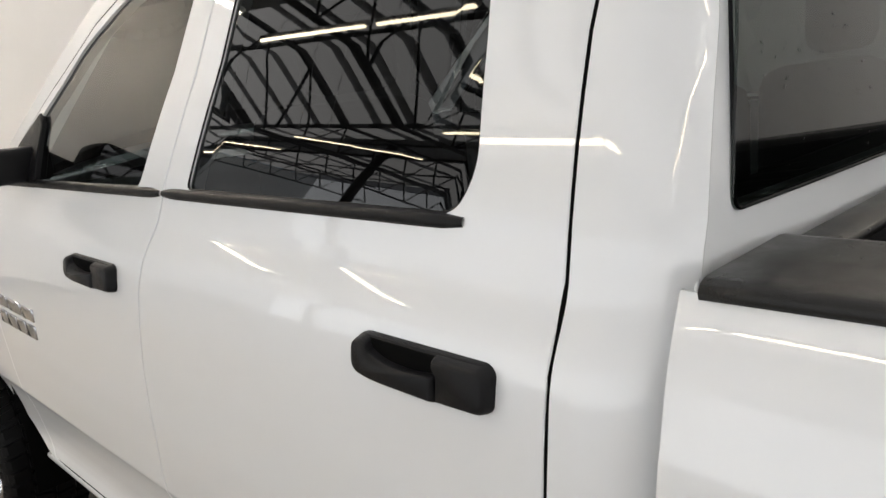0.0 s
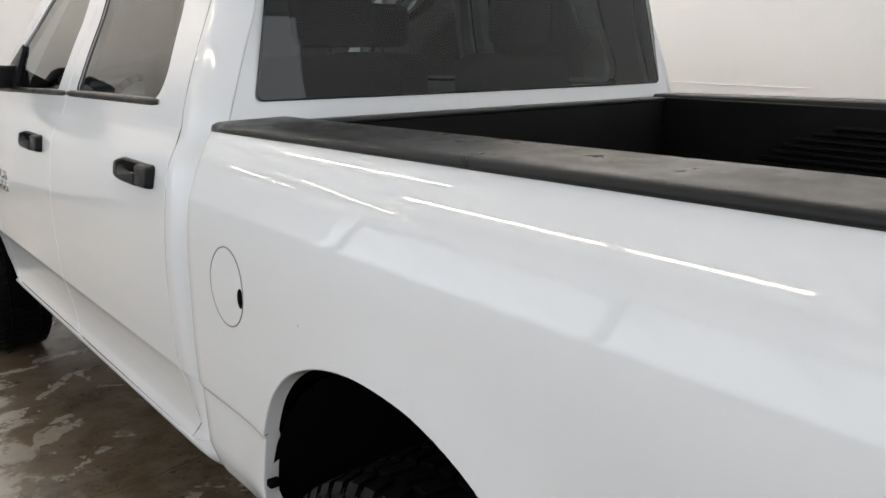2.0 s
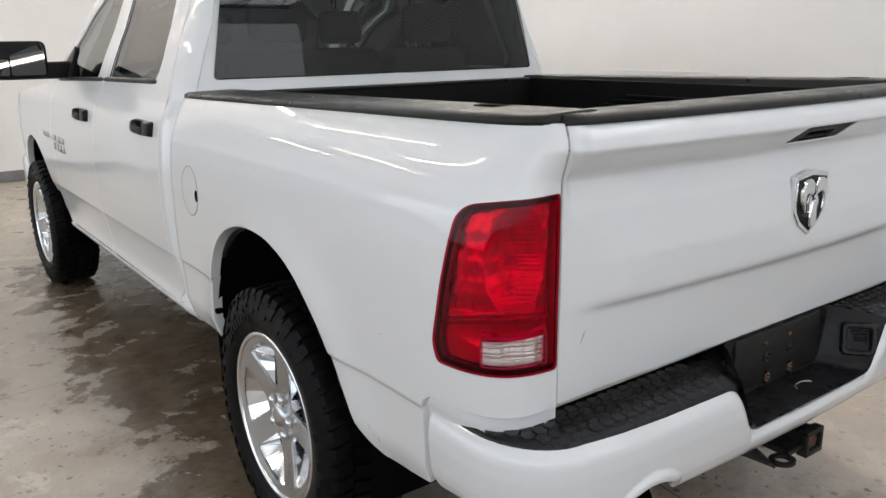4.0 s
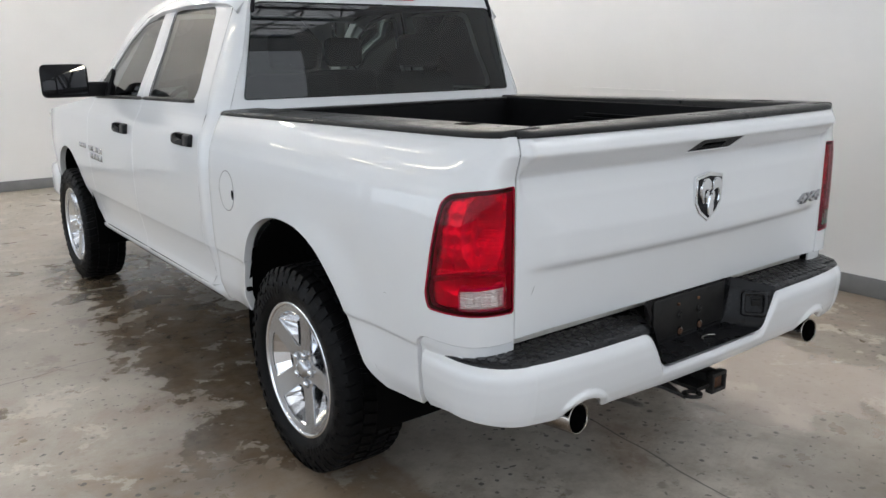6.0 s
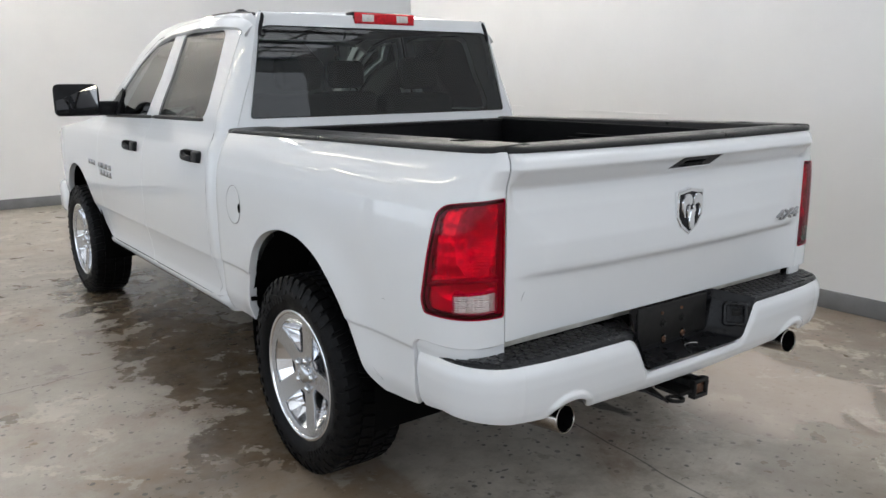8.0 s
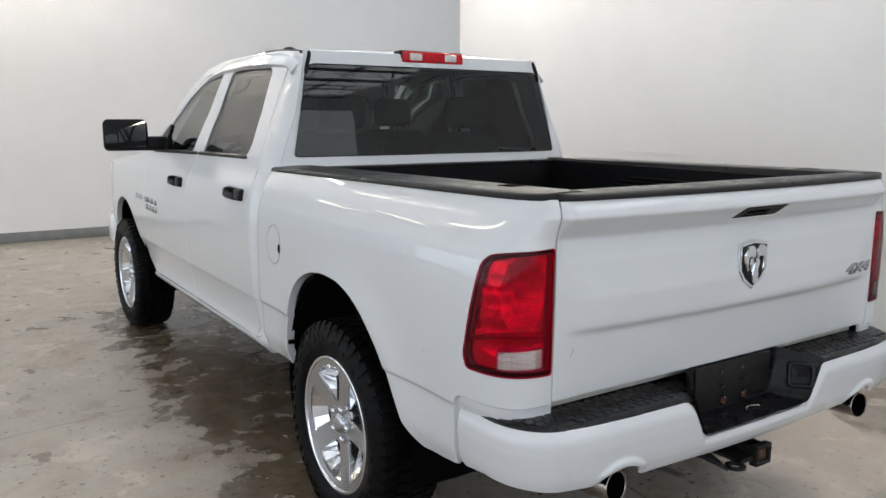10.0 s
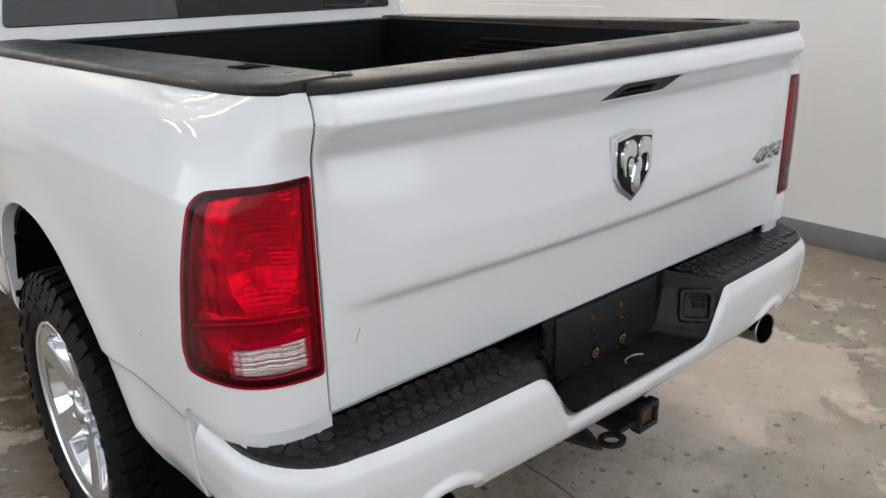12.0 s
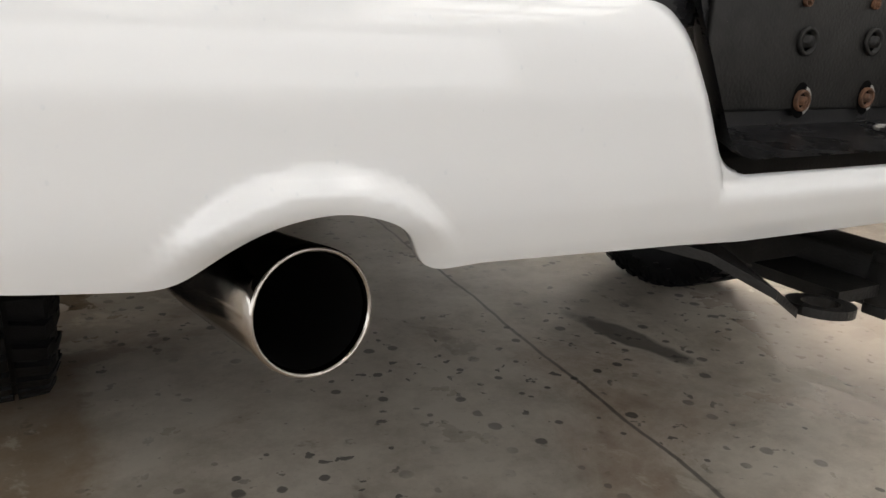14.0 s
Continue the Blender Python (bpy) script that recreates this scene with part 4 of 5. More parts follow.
        ys = [0.803, 0.74, 0.62, 0.5] + [0.5 - 0.1 * k for k in range(1, 15)] + [-0.95, -0.985, -1.015, -1.024]
        for y in ys:
            z = rail_z(max(y, -1.02))
            xo = BED_X - bed_prof(z) + 0.004
            if y < CORNER_Y:
                lo, hi = 0.0, CORNER_L
                for _ in range(30):
                    m = (lo + hi) / 2
                    lo, hi = (m, hi) if corner(m, 0.3)[1] < CORNER_Y - y else (lo, m)
                d = bed_prof(z)
                xo -= corner(lo, 0.3)[0] * (CA - d) / CA
            xi = 0.715
            xo = max(xo, xi + 0.02)
            sec = [(xo - 0.012, z - 0.004), (xo, z - 0.003), (xo + 0.002, z + 0.004), (xo - 0.002, z + 0.012), (xo - 0.012, z + 0.0165), (xo - 0.03, z + 0.018), (xi + 0.02, z + 0.021), (xi + 0.006, z + 0.019), (xi, z + 0.012), (xi - 0.002, z - 0.06)]
            rows.append([bm.verts.new((widen(sgn * a), y, b)) for a, b in sec])
        for a, b in zip(rows, rows[1:]):
            for i in range(len(rows[0]) - 1):
                bm.faces.new((a[i], a[i + 1], b[i + 1], b[i]))
        bm.faces.new(rows[0])
        bm.faces.new(rows[-1][::-1])
        bmesh.ops.recalc_face_normals(bm, faces=bm.faces[:])
        cap = part("rail_cap", bm, CAP, truck, "worn black plastic bed rail cap, wet with drops")
        z = rail_z(-0.78) + 0.0215
        part("stake_pocket", boxes((widen(sgn * 0.745), -0.80, z - 0.03, widen(sgn * 0.80), -0.735, z + 0.0005)), NEAR_BLACK, cap)
    # liner: floor, front wall, side walls with pressed ribs, wheel boxes
    tub = part("bed_liner", boxes((-0.72, -0.96, 0.80, 0.72, 0.78, 0.845), bevel=0.01), LINER, truck, "black plastic drop-in bed liner")
    part("front_wall", boxes((-0.735, 0.745, 0.82, 0.735, 0.79, 1.350), bevel=0.012), LINER, tub)
    part("front_lip", boxes((-0.72, 0.742, 1.338, 0.72, 0.80, 1.352), bevel=0.005), CAP, tub)
    for sgn in (-1, 1):
        part("side_wall", boxes((widen(sgn * 0.70), -0.98, 0.82, widen(sgn * 0.735), 0.76, 1.352), bevel=0.006), LINER, tub)
        for k in range(11):
            zz = 1.075 + 0.021 * k
            half = 0.62 * math.sqrt(max(0.02, 1 - ((zz - 0.95) / 0.37) ** 2))
            part("liner_rib", boxes((widen(sgn * 0.680), -0.12 - half, zz, widen(sgn * 0.702), -0.12 + half, zz + 0.011), bevel=0.003), LINER, tub)
        bm = boxes((sgn * 0.55, -0.52, 0.84, sgn * 0.705, 0.44, 1.06), bevel=0.05)
        part("wheel_box", bm, LINER, tub)
    for k in range(12):
        x = -0.6 + 1.2 * k / 11
        part("floor_rib", boxes((x - 0.025, -0.94, 0.84, x + 0.025, 0.74, 0.853), bevel=0.004), LINER, tub)


bed_inside()

# --- cab back, roof, glass, cabin ---


def bowed(z):
    """How far the rear glass leaves its flat plane: bent back towards the roof."""
    return -0.055 * (z - 1.398) + 0.36 * max(0.0, z - 1.56) ** 2


def cab_shell():
    def back(x, z):
        s = 0.830 + 0.135 * (z - 1.398) if z > 1.325 else 0.820 + 0.05 * min(1, (1.325 - z) * 12)
        return (x, s - 0.022 * (1 - (x / 0.80) ** 2), z)

    win = rounded([(-0.792, 1.398), (0.792, 1.398), (0.700, 1.832), (-0.700, 1.832)], [0.02, 0.02, 0.05, 0.05], 5)
    edge = [(0.905, 0.70), (0.885, 1.30), (0.867, 1.36), (0.838, 1.45), (0.772, 1.62), (0.735, 1.74), (0.712, 1.86), (0.70, 1.895)]
    sides = edge + [(-x, z) for x, z in edge[::-1]]
    b = panel("cab_back", sides, back, PAINT, truck, 0.06, 0.03, 0.004, (0, -1, 0.2), [win])
    gi = lambda x, z: (x, back(x, z)[1] - 0.003, z)
    bow = lambda x, z: (x, gi(x, z)[1] + bowed(z), z)
    panel("rear_window", shrink(win, -0.006), bow, REARGLASS, b, 0.035, 0.004, 0.001, (0, -1, 0.2), label="dark tinted rear window with water drops")
    bead("window_seal", dense(win, 0.03), gi, (0, 0.002, 0), 0.0028, BLACK, b)
    # roof skin with a gentle crown
    xs = [-0.72, -0.705, -0.69, -0.60, -0.4, -0.2, 0, 0.2, 0.4, 0.60, 0.69, 0.705, 0.72]
    ys = [0.955, 0.965, 0.985, 1.02, 1.1, 1.3, 1.6, 1.9, 2.1, 2.25, 2.33]
    zc = curve([(0.895, 1.880), (0.91, 1.897), (0.935, 1.911), (1.0, 1.924), (1.2, 1.938), (1.5, 1.943), (1.9, 1.930), (2.1, 1.905), (2.33, 1.850)], 0.015)

    def roof(x, y):
        return (x, y, zc(y) - 0.030 * (abs(x) / 0.7) ** 2.2)
    r = panel("roof", [(-0.675, 0.893), (0.675, 0.893), (0.675, 2.33), (-0.675, 2.33)], roof, PAINT, truck, 0.07, 0.02, 0.006, (0, 0, 1))
    for s in (-1, 1):
        def rail(u, y, s=s):
            return (s * (0.690 + u), y, zc(y) - 0.032 - 0.9 * u * u / 0.06 * 0.5 - 0.1 * u)
        panel("roof_rail", [(0.0, 0.90), (0.085, 0.90), (0.085, 2.30), (0.0, 2.33)], rail, PAINT, truck, 0.03, 0.02, 0.004, (s * 0.3, 0, 1))
        bm = tube(bmesh.new(), [(s * 0.708, 0.874, 1.785), (s * 0.701, 0.877, 1.825), (s * 0.690, 0.882, 1.858), (s * 0.684, 0.890, 1.880), (s * 0.683, 0.912, 1.893)] + [(s * 0.683, y, zc(y) - 0.030) for y in (0.95, 1.0, 1.2, 1.5, 1.9, 2.1, 2.3)], 0.0095)
        part("ditch_moulding", bm, BLACK, r)
    # high stop lamp
    bl = part("stop_lamp", boxes((-0.195, 0.872, 1.852, 0.195, 0.95, 1.918), bevel=0.012), BLACK, r, "red high-level stop lamp")
    part("lens", boxes((-0.185, 0.864, 1.858, 0.185, 0.877, 1.913), bevel=0.005), REDLAMP, bl)
    for s in (-1, 1):
        part("cargo_lens", boxes((s * 0.070, 0.861, 1.868, s * 0.142, 0.869, 1.904), bevel=0.003), CLEARLAMP, bl, "clear cargo lamp lens")
    bm = bmesh.new()
    bmesh.ops.create_uvsphere(bm, u_segments=20, v_segments=10, radius=1)
    bmesh.ops.scale(bm, vec=(0.045, 0.06, 0.035), verts=bm.verts[:])
    bmesh.ops.translate(bm, vec=(-0.42, 1.75, 1.945), verts=bm.verts[:])
    part("antenna_dome", bm, BLACK, r, "black roof antenna dome")
    # windscreen, bonnet, nose
    panel("windscreen", [(-0.68, 0), (0.68, 0), (0.80, 1), (-0.80, 1)], lambda u, v: (u, 2.34 + 0.80 * v - 0.10 * (u / 0.8) ** 2 * v, 1.845 - 0.50 * v - 0.015 * (u / 0.7) ** 2), SCREEN, truck, 0.12, 0.004, 0.002, (0, 0.5, 0.8))
    panel("bonnet", [(-0.80, 3.08), (0.80, 3.08), (0.80, 4.45), (-0.80, 4.45)], lambda x, y: (x, y + 0.05 * (1 - (x / 0.8) ** 2) * (y - 3.08), 1.345 - 0.06 * (y - 3.08) - 0.10 * max(0, y - 4.1) ** 1.5 + 0.03 * math.exp(-(x / 0.45) ** 4) - 0.035 * (x / 0.8) ** 2), PAINT, truck, 0.07, 0.03, 0.006, (0, 0, 1))
    for s in (-1, 1):
        panel("wing_top", [(0.80, 3.02), (0.93, 3.02), (0.93, 4.4), (0.80, 4.45)], lambda x, y, s=s: (s * x, y, 1.31 - 0.07 * (y - 3.08) - 0.10 * max(0, y - 4.1) ** 1.5 - 2.6 * max(0, x - 0.82) ** 2), PAINT, truck, 0.04, 0.02, 0.004, (0, 0, 1))
    part("grille", boxes((-0.55, 4.42, 0.78, 0.55, 4.56, 1.18), bevel=0.03), BLACK, truck)
    part("front_bumper", boxes((-0.93, 4.40, 0.48, 0.93, 4.66, 0.76), bevel=0.05), PAINT, truck)
    for s in (-1, 1):
        part("headlamp", boxes((s * 0.56, 4.36, 0.90, s * 0.86, 4.50, 1.14), bevel=0.03), CLEARLAMP, truck)
    # cabin
    cab = part("cabin_floor", boxes((-0.78, 0.86, 0.60, 0.78, 3.05, 0.66)), CABIN, truck)
    part("rear_trim", boxes((-0.78, 0.92, 0.66, 0.78, 0.94, 1.385)), CABIN, cab)
    part("headliner", boxes((-0.66, 1.0, 1.845, 0.66, 2.28, 1.86)), CABIN, cab)
    part("dashboard", boxes((-0.78, 2.70, 0.9, 0.78, 3.06, 1.30), bevel=0.05), CABIN, cab)
    for x in (-0.39, 0.39):
        for y in (1.18, 2.02):
            st = thing_part("seat", cab)
            part("cushion", boxes((x - 0.25, y + 0.05, 0.85, x + 0.25, y + 0.55, 1.02), bevel=0.05), SEAT, st)
            part("backrest", boxes((x - 0.24, y - 0.10, 0.95, x + 0.24, y + 0.06, 1.50), bevel=0.05), SEAT, st)
            part("headrest", boxes((x - 0.13, y - 0.10, 1.52, x + 0.13, y + 0.0, 1.70), bevel=0.04), SEAT, st)
    bm = bmesh.new()
    R, q = 0.19, 24
    for k in range(q):
        a, c = 2 * math.pi * k / q, 2 * math.pi * (k + 1) / q
        rod(bm, (-0.39 + R * math.cos(a), 2.58 + 0.07 * math.sin(a), 1.22 + R * 0.93 * math.sin(a)), (-0.39 + R * math.cos(c), 2.58 + 0.07 * math.sin(c), 1.22 + R * 0.93 * math.sin(c)), 0.016, 8)
    part("steering_wheel", bm, CABIN, cab)


def thing_part(name, parent):
    ob = new(name)
    ob.parent = parent
    return ob


WATER = pane_glass("water", (0.80, 0.83, 0.85), 1.55)
MIST = pane_glass("water_film", (0.95, 0.96, 0.97), 1.30)
REDLAMP = mat("red_plastic_lens", (0.52, 0.003, 0.012), 0.3, coat=0.25, noise_amt=0.35, noise_scale=70, spec=0.2)
CLEARLAMP = mat("clear_plastic_lens", (0.65, 0.60, 0.58), 0.12, coat=1.0, noise_amt=0.2, noise_scale=90)
cab_shell()

# --- mirrors ---


def side_mirror(sgn):
    bm = bmesh.new()
    box(bm, sgn * 0.86, 2.66, 1.36, sgn * 1.06, 2.74, 1.45, bevel=0.015)
    arm = part("side_mirror", bm, BLACK, truck, "black folding towing mirror")
    f = cab_side if sgn < 0 else mirrored(cab_side)
    panel("sail", [(2.62, 1.352), (2.88, 1.346), (2.86, 1.40), (2.66, 1.53), (2.63, 1.50)], inset(f, -0.006), BLACK, arm, 0.05, 0.02, 0.004, (sgn, 0, 0))
    turned = Matrix.Translation((sgn * 1.148, 2.70, 1.458)) @ Euler((radians(-8), 0, radians(9 * sgn))).to_matrix().to_4x4()

    def slab(x0, x1, z0, z1, rad, y0, y1, swell=0.0):
        """A rounded slab whose back swells."""
        bm = bmesh.new()
        o = rounded([(x0, z0), (x1, z0), (x1, z1), (x0, z1)], rad, 6)
        c = ((x0 + x1) / 2, (z0 + z1) / 2)
        rings = [[bm.verts.new((c[0] + (x - c[0]) * k, y, c[1] + (z - c[1]) * k)) for x, z in o] for y, k in ((y0, 0.97), (y0 + 0.006, 1.0), (y0 + 0.045, 1.0), (y1 - swell, 0.93), (y1, 0.62)) if swell or y in (y0, y0 + 0.006)] if swell else [[bm.verts.new((x, y, z)) for x, z in o] for y in (y0, y1)]
        for a, b in zip(rings, rings[1:]):
            for i in range(len(o)):
                bm.faces.new((a[i], a[(i + 1) % len(o)], b[(i + 1) % len(o)], b[i]))
        bm.faces.new(rings[0])
        bm.faces.new(rings[-1])
        bmesh.ops.recalc_face_normals(bm, faces=bm.faces[:])
        return bm
    hd = part("head", slab(-0.132, 0.132, -0.098, 0.098, 0.038, -0.035, 0.095, 0.03), BLACK, arm)
    hd.matrix_basis = turned
    for nm, x0, x1, z0, z1, lb in (("mirror_glass", -0.121, 0.042, -0.086, 0.086, "mirror glass with water drops"), ("spotter_glass", 0.050, 0.121, -0.086, 0.000, ""), ("spotter_glass", 0.050, 0.121, 0.010, 0.086, "")):
        xs = sorted((x0 * sgn, x1 * sgn))
        g = part(nm, slab(xs[0], xs[1], z0, z1, 0.016, -0.0385, -0.034), MIRROR, arm, lb, smooth=False)
        g.matrix_basis = turned @ Matrix.Translation((0, 0, 0)) @ Euler((radians(-5), 0, radians(2 * sgn))).to_matrix().to_4x4()


side_mirror(-1)
side_mirror(1)

# --- rear bumper ---
RECESS = mat("moulded_black_plastic", (0.008, 0.008, 0.009), 0.30, spec=0.22, noise_amt=0.25, noise_scale=12, bump=0.2, bump_scale=500, rough_var=0.12)
bump_plan = curve([(0, 1.170), (0.35, 1.164), (0.60, 1.157), (0.74, 1.147), (0.82, 1.134), (0.90, 1.11)], 0.02)


def bump_xy(s):
    """Plan of the bumper face; s runs from the middle to the side, in metres."""
    if s < 0.82:
        return s, -bump_plan(s), 0.0, -1.0
    a = min(1.0, (s - 0.82) / 0.27) * math.pi / 2
    cx, cy, rx, ry = 0.82, -0.93, 0.168, bump_plan(0.82) - 0.93
    over = max(0.0, s - 1.09)
    return cx + rx * math.sin(a), cy - ry * math.cos(a) + over, math.sin(a), -math.cos(a)


bump_prof = curve([(0.48, 0.072), (0.525, 0.038), (0.545, 0.0245), (0.575, 0.012), (0.60, 0.0070), (0.63, 0.0040), (0.66, 0.001), (0.693, 0.002), (0.708, 0.005), (0.722, 0.013), (0.736, 0.026), (0.755, 0.04)], 0.004)


def bump_face(s, z):
    x, y, nx, ny = bump_xy(abs(s))
    d = bump_prof(z)
    # a rolled eyebrow over the exhaust opening, and a rolled edge round the step notch
    r = math.hypot((abs(s) - 0.634) / 0.088, (z - 0.497) / 0.086)
    if r < 1.5:
        q = min(1.0, max(0.0, (1.43 - r) / 0.20))
        low = min(1.0, max(0.0, (z - 0.538) / 0.05))
        d -= 0.011 * q * q * (3 - 2 * q) * low * low * (3 - 2 * low)
        q = min(1.0, max(0.0, (1.18 - r) / 0.24))
        d += 0.012 * q * q * (0.35 + 0.65 * min(1.0, max(0.0, (z - 0.53) / 0.04)))
    notch = max(0.587 - z, (abs(s) - (0.272 + (z - 0.587) * 0.5556)) * 0.874)
    if abs(s) < 0.42 and -0.02 < notch < 0.024:
        q = 1 - max(0.0, notch) / 0.024
        d += 0.012 * q * q
    return (widen(math.copysign(1, s) * (x - nx * d)), y - ny * d, z)


def rear_bumper():
    bot = [(-1.218, 0.56), (-1.205, 0.545), (-1.1, 0.562), (-0.95, 0.556), (-0.80, 0.545)] + rounded([(-0.80, 0.545), (-0.722, 0.540), (-0.668, 0.582), (-0.620, 0.591), (-0.575, 0.577), (-0.546, 0.533), (-0.50, 0.536)], [0, 0.02, 0.03, 0.04, 0.03, 0.018, 0], 5)[1:] + [(-0.30, 0.529), (-0.22, 0.524)]
    bot = bot + [(-s, z) for s, z in bot[::-1]]
    half = rounded([(1.218, 0.60), (1.218, 0.752), (1.10, 0.748), (1.04, 0.736), (0.9, 0.730), (0.6, 0.729), (0.352, 0.729), (0.272, 0.587), (0.0, 0.587)], [0, 0.03, 0.02, 0.03, 0.03, 0.03, 0.03, 0.03, 0], 6)
    top = half + [(-s, z) for s, z in half[::-1]]
    b = panel("rear_bumper", bot + top, bump_face, PAINT, truck, 0.0058, 0.03, 0.006, lambda q: Vector((q.x, q.y + 0.6, 0)), label="white painted rear bumper with black step pads", edge_step=0.02)
    # step pads with raised hexagons
    h = 0.0190
    bm = bmesh.new()
    rings = [[bm.verts.new((h * k * math.sin(q * math.pi / 3), h * k * math.cos(q * math.pi / 3), z)) for q in range(6)] for k, z in ((0.985, -0.002), (0.955, 0.0022), (0.87, 0.0034))]
    for a, c in zip(rings, rings[1:]):
        for q in range(6):
            bm.faces.new((a[q], c[q], c[(q + 1) % 6], a[(q + 1) % 6]))
    bm.faces.new(rings[-1][::-1])
    bmesh.ops.recalc_face_normals(bm, faces=bm.faces[:])
    block = bpy.data.meshes.new("tread_block")
    bm.to_mesh(block)
    bm.free()
    block.materials.append(STEPPLASTIC)
    for s in (-1, 1):
        bm = bmesh.new()
        n = 34
        rows = []
        for k in range(n + 1):
            q = 0.33 + (1.16 - 0.33) * k / n
            x, y, nx, ny = bump_xy(q)
            xo, yo = x - nx * 0.020, y - ny * 0.020
            xi, yi = (min(x, 0.985) - 0.02 - 0.09 * nx, -0.972) if q < 0.86 else (x - 0.07 - 0.03 * nx, min(-0.86, y + 0.10))
            xi -= 0.095 * max(0.0, 1 - (q - 0.33) / 0.05)
            yi = max(yi, yo + 0.02)
            rows.append([bm.verts.new((widen(s * xo), yo, 0.712)), bm.verts.new((widen(s * xo), yo, 0.733)), bm.verts.new((widen(s * (xo - nx * 0.004)), yo - ny * 0.004, 0.738)), bm.verts.new((widen(s * (xo - nx * 0.012)), yo - ny * 0.012, 0.7405)), bm.verts.new((widen(s * xi), yi, 0.7415)), bm.verts.new((widen(s * xi), yi, 0.70))])
        for a, c in zip(rows, rows[1:]):
            for i in range(5):
                bm.faces.new((a[i], a[i + 1], c[i + 1], c[i]))
        bm.faces.new(rows[0])
        bm.faces.new(rows[-1][::-1])
        bmesh.ops.recalc_face_normals(bm, faces=bm.faces[:])
        pad = part("step_pad", bm, STEPPLASTIC, truck, "wet black plastic step pad with raised hexagons")
        for i in range(40):
            for j in range(9):
                x = 0.372 + i * h * 1.80 + (j % 2) * h * 0.90
                y = -1.122 + j * h * 1.56
                if x > 0.93 or y > -0.99 or y < -bump_plan(min(x, 0.9)) + 0.047 or (x > 0.80 and math.hypot((x - 0.80) / 0.155, (y + 0.93) / 0.190) > 0.93):
                    continue
                ob = new("tread_block", block)
                ob.parent = pad
                ob.matrix_basis = Matrix.Translation((widen(s * x), y, 0.7412))
    part("gate_sill", boxes((-0.80, -0.974, 0.70, 0.80 + OFF, -0.945, 0.790), bevel=0.004), LINER, b)
    part("sill_strip", boxes((-0.79, -0.984, 0.747, 0.79 + OFF, -0.972, 0.800), bevel=0.002), SILLPAINT, b, "cream-grey painted sill")
    for s in (-1, 1):
        part("pad_support", boxes((s * 0.90, -1.06, 0.60, s * 0.345, -0.80, 0.737), bevel=0.006), NEAR_BLACK, b)
    # number-plate recess
    bm = bmesh.new()
    Y0, Y1 = -1.035, -1.155
    pts = [(-0.345, 0.752), (-0.335, 0.725), (-0.275, 0.606), (0.275, 0.606), (0.335, 0.725), (0.345, 0.752)]
    inn = [(-0.245, 0.780), (-0.240, 0.73), (-0.215, 0.615), (0.215, 0.615), (0.240, 0.73), (0.245, 0.780)]
    both = [rounded(q, [0, 0.012, 0.03, 0.03, 0.012, 0], 6) for q in (pts, inn)]
    rings = []
    for k, s in ((0.0, 0.0), (0.04, 0.10), (0.45, 0.45), (0.82, 0.80), (0.93, 0.92), (0.985, 0.985), (1.0, 1.0), (1.12, 1.0)):
        rings.append([bm.verts.new((x0 + (x1 - x0) * k, Y1 + (Y0 - Y1) * s, z0 + (z1 - z0) * k)) for (x0, z0), (x1, z1) in zip(*both)])
    for p, q in zip(rings, rings[1:]):
        for k in range(len(p) - 1):
            bm.faces.new((p[k], p[k + 1], q[k + 1], q[k]))
    bm.faces.new(rings[-1])
    bm.normal_update()
    for fc in bm.faces:
        d = Vector((0, -1.15, 0.72)) - fc.calc_center_median()
        if fc.normal.dot(d) < 0:
            fc.normal_flip()
    rec = part("plate_recess", bm, RECESS, truck, "black plastic number-plate recess without a plate")
    part("back_plate", boxes((-0.2, Y0 - 0.006, 0.63, 0.2, Y0 + 0.004, 0.775), bevel=0.004), STEEL, rec)
    for x, z, r, m in ((-0.054, 0.641, 0.0115, RUST), (0.056, 0.643, 0.0115, RUST), (-0.060, 0.702, 0.015, STEEL), (0.050, 0.704, 0.015, STEEL), (-0.070, 0.742, 0.006, RUST), (0.042, 0.744, 0.006, RUST)):
        bm = bmesh.new()
        lathe(bm, [(r, -0.002), (r, -0.006), (r * 0.75, -0.006), (r * 0.7, -0.001), (r * 0.45, -0.001), (r * 0.4, -0.008), (0.0005, -0.008)], 20, "y", (x, Y0 - 0.005, z))
        bmesh.ops.recalc_face_normals(bm, faces=bm.faces[:])
        part("bolt", bm, m, rec)
        if m is RUST and r > 0.01:
            # a dark oval disc as the shade of the bolt's hole, and a pale crescent
            bm = bmesh.new()
            lathe(bm, [(0.0005, 0.0), (r * 1.45, 0.0)], 20, "y", (x, Y0 - 0.0066, z))
            bmesh.ops.scale(bm, vec=(0.8, 1, 1.15), space=Matrix.Translation((-x, 0, -z)), verts=bm.verts[:])
            part("hole", bm, NEAR_BLACK, rec)
            bm = bmesh.new()
            ring = [[bm.verts.new((x + r * k * math.cos(a) * 0.85 + 0.002, Y0 - 0.0085, z + r * k * math.sin(a))) for a in (math.pi * (-0.42 + 0.84 * i / 12) for i in range(13))] for k in (0.92, 1.32)]
            for i in range(12):
                bm.faces.new((ring[0][i], ring[0][i + 1], ring[1][i + 1], ring[1][i]))
            bmesh.ops.recalc_face_normals(bm, faces=bm.faces[:])
            part("washer", bm, TARNISH, rec)
    arc = [(0.03 + 0.034 * math.cos(a), -1.105 + 0.018 * math.sin(a)) for a in (math.pi * k / 16 for k in range(17))]
    bead("slot_rim", arc, lambda x, y: (x, y, 0.618), (0, 0, 0), 0.0024, TARNISH, rec, False)
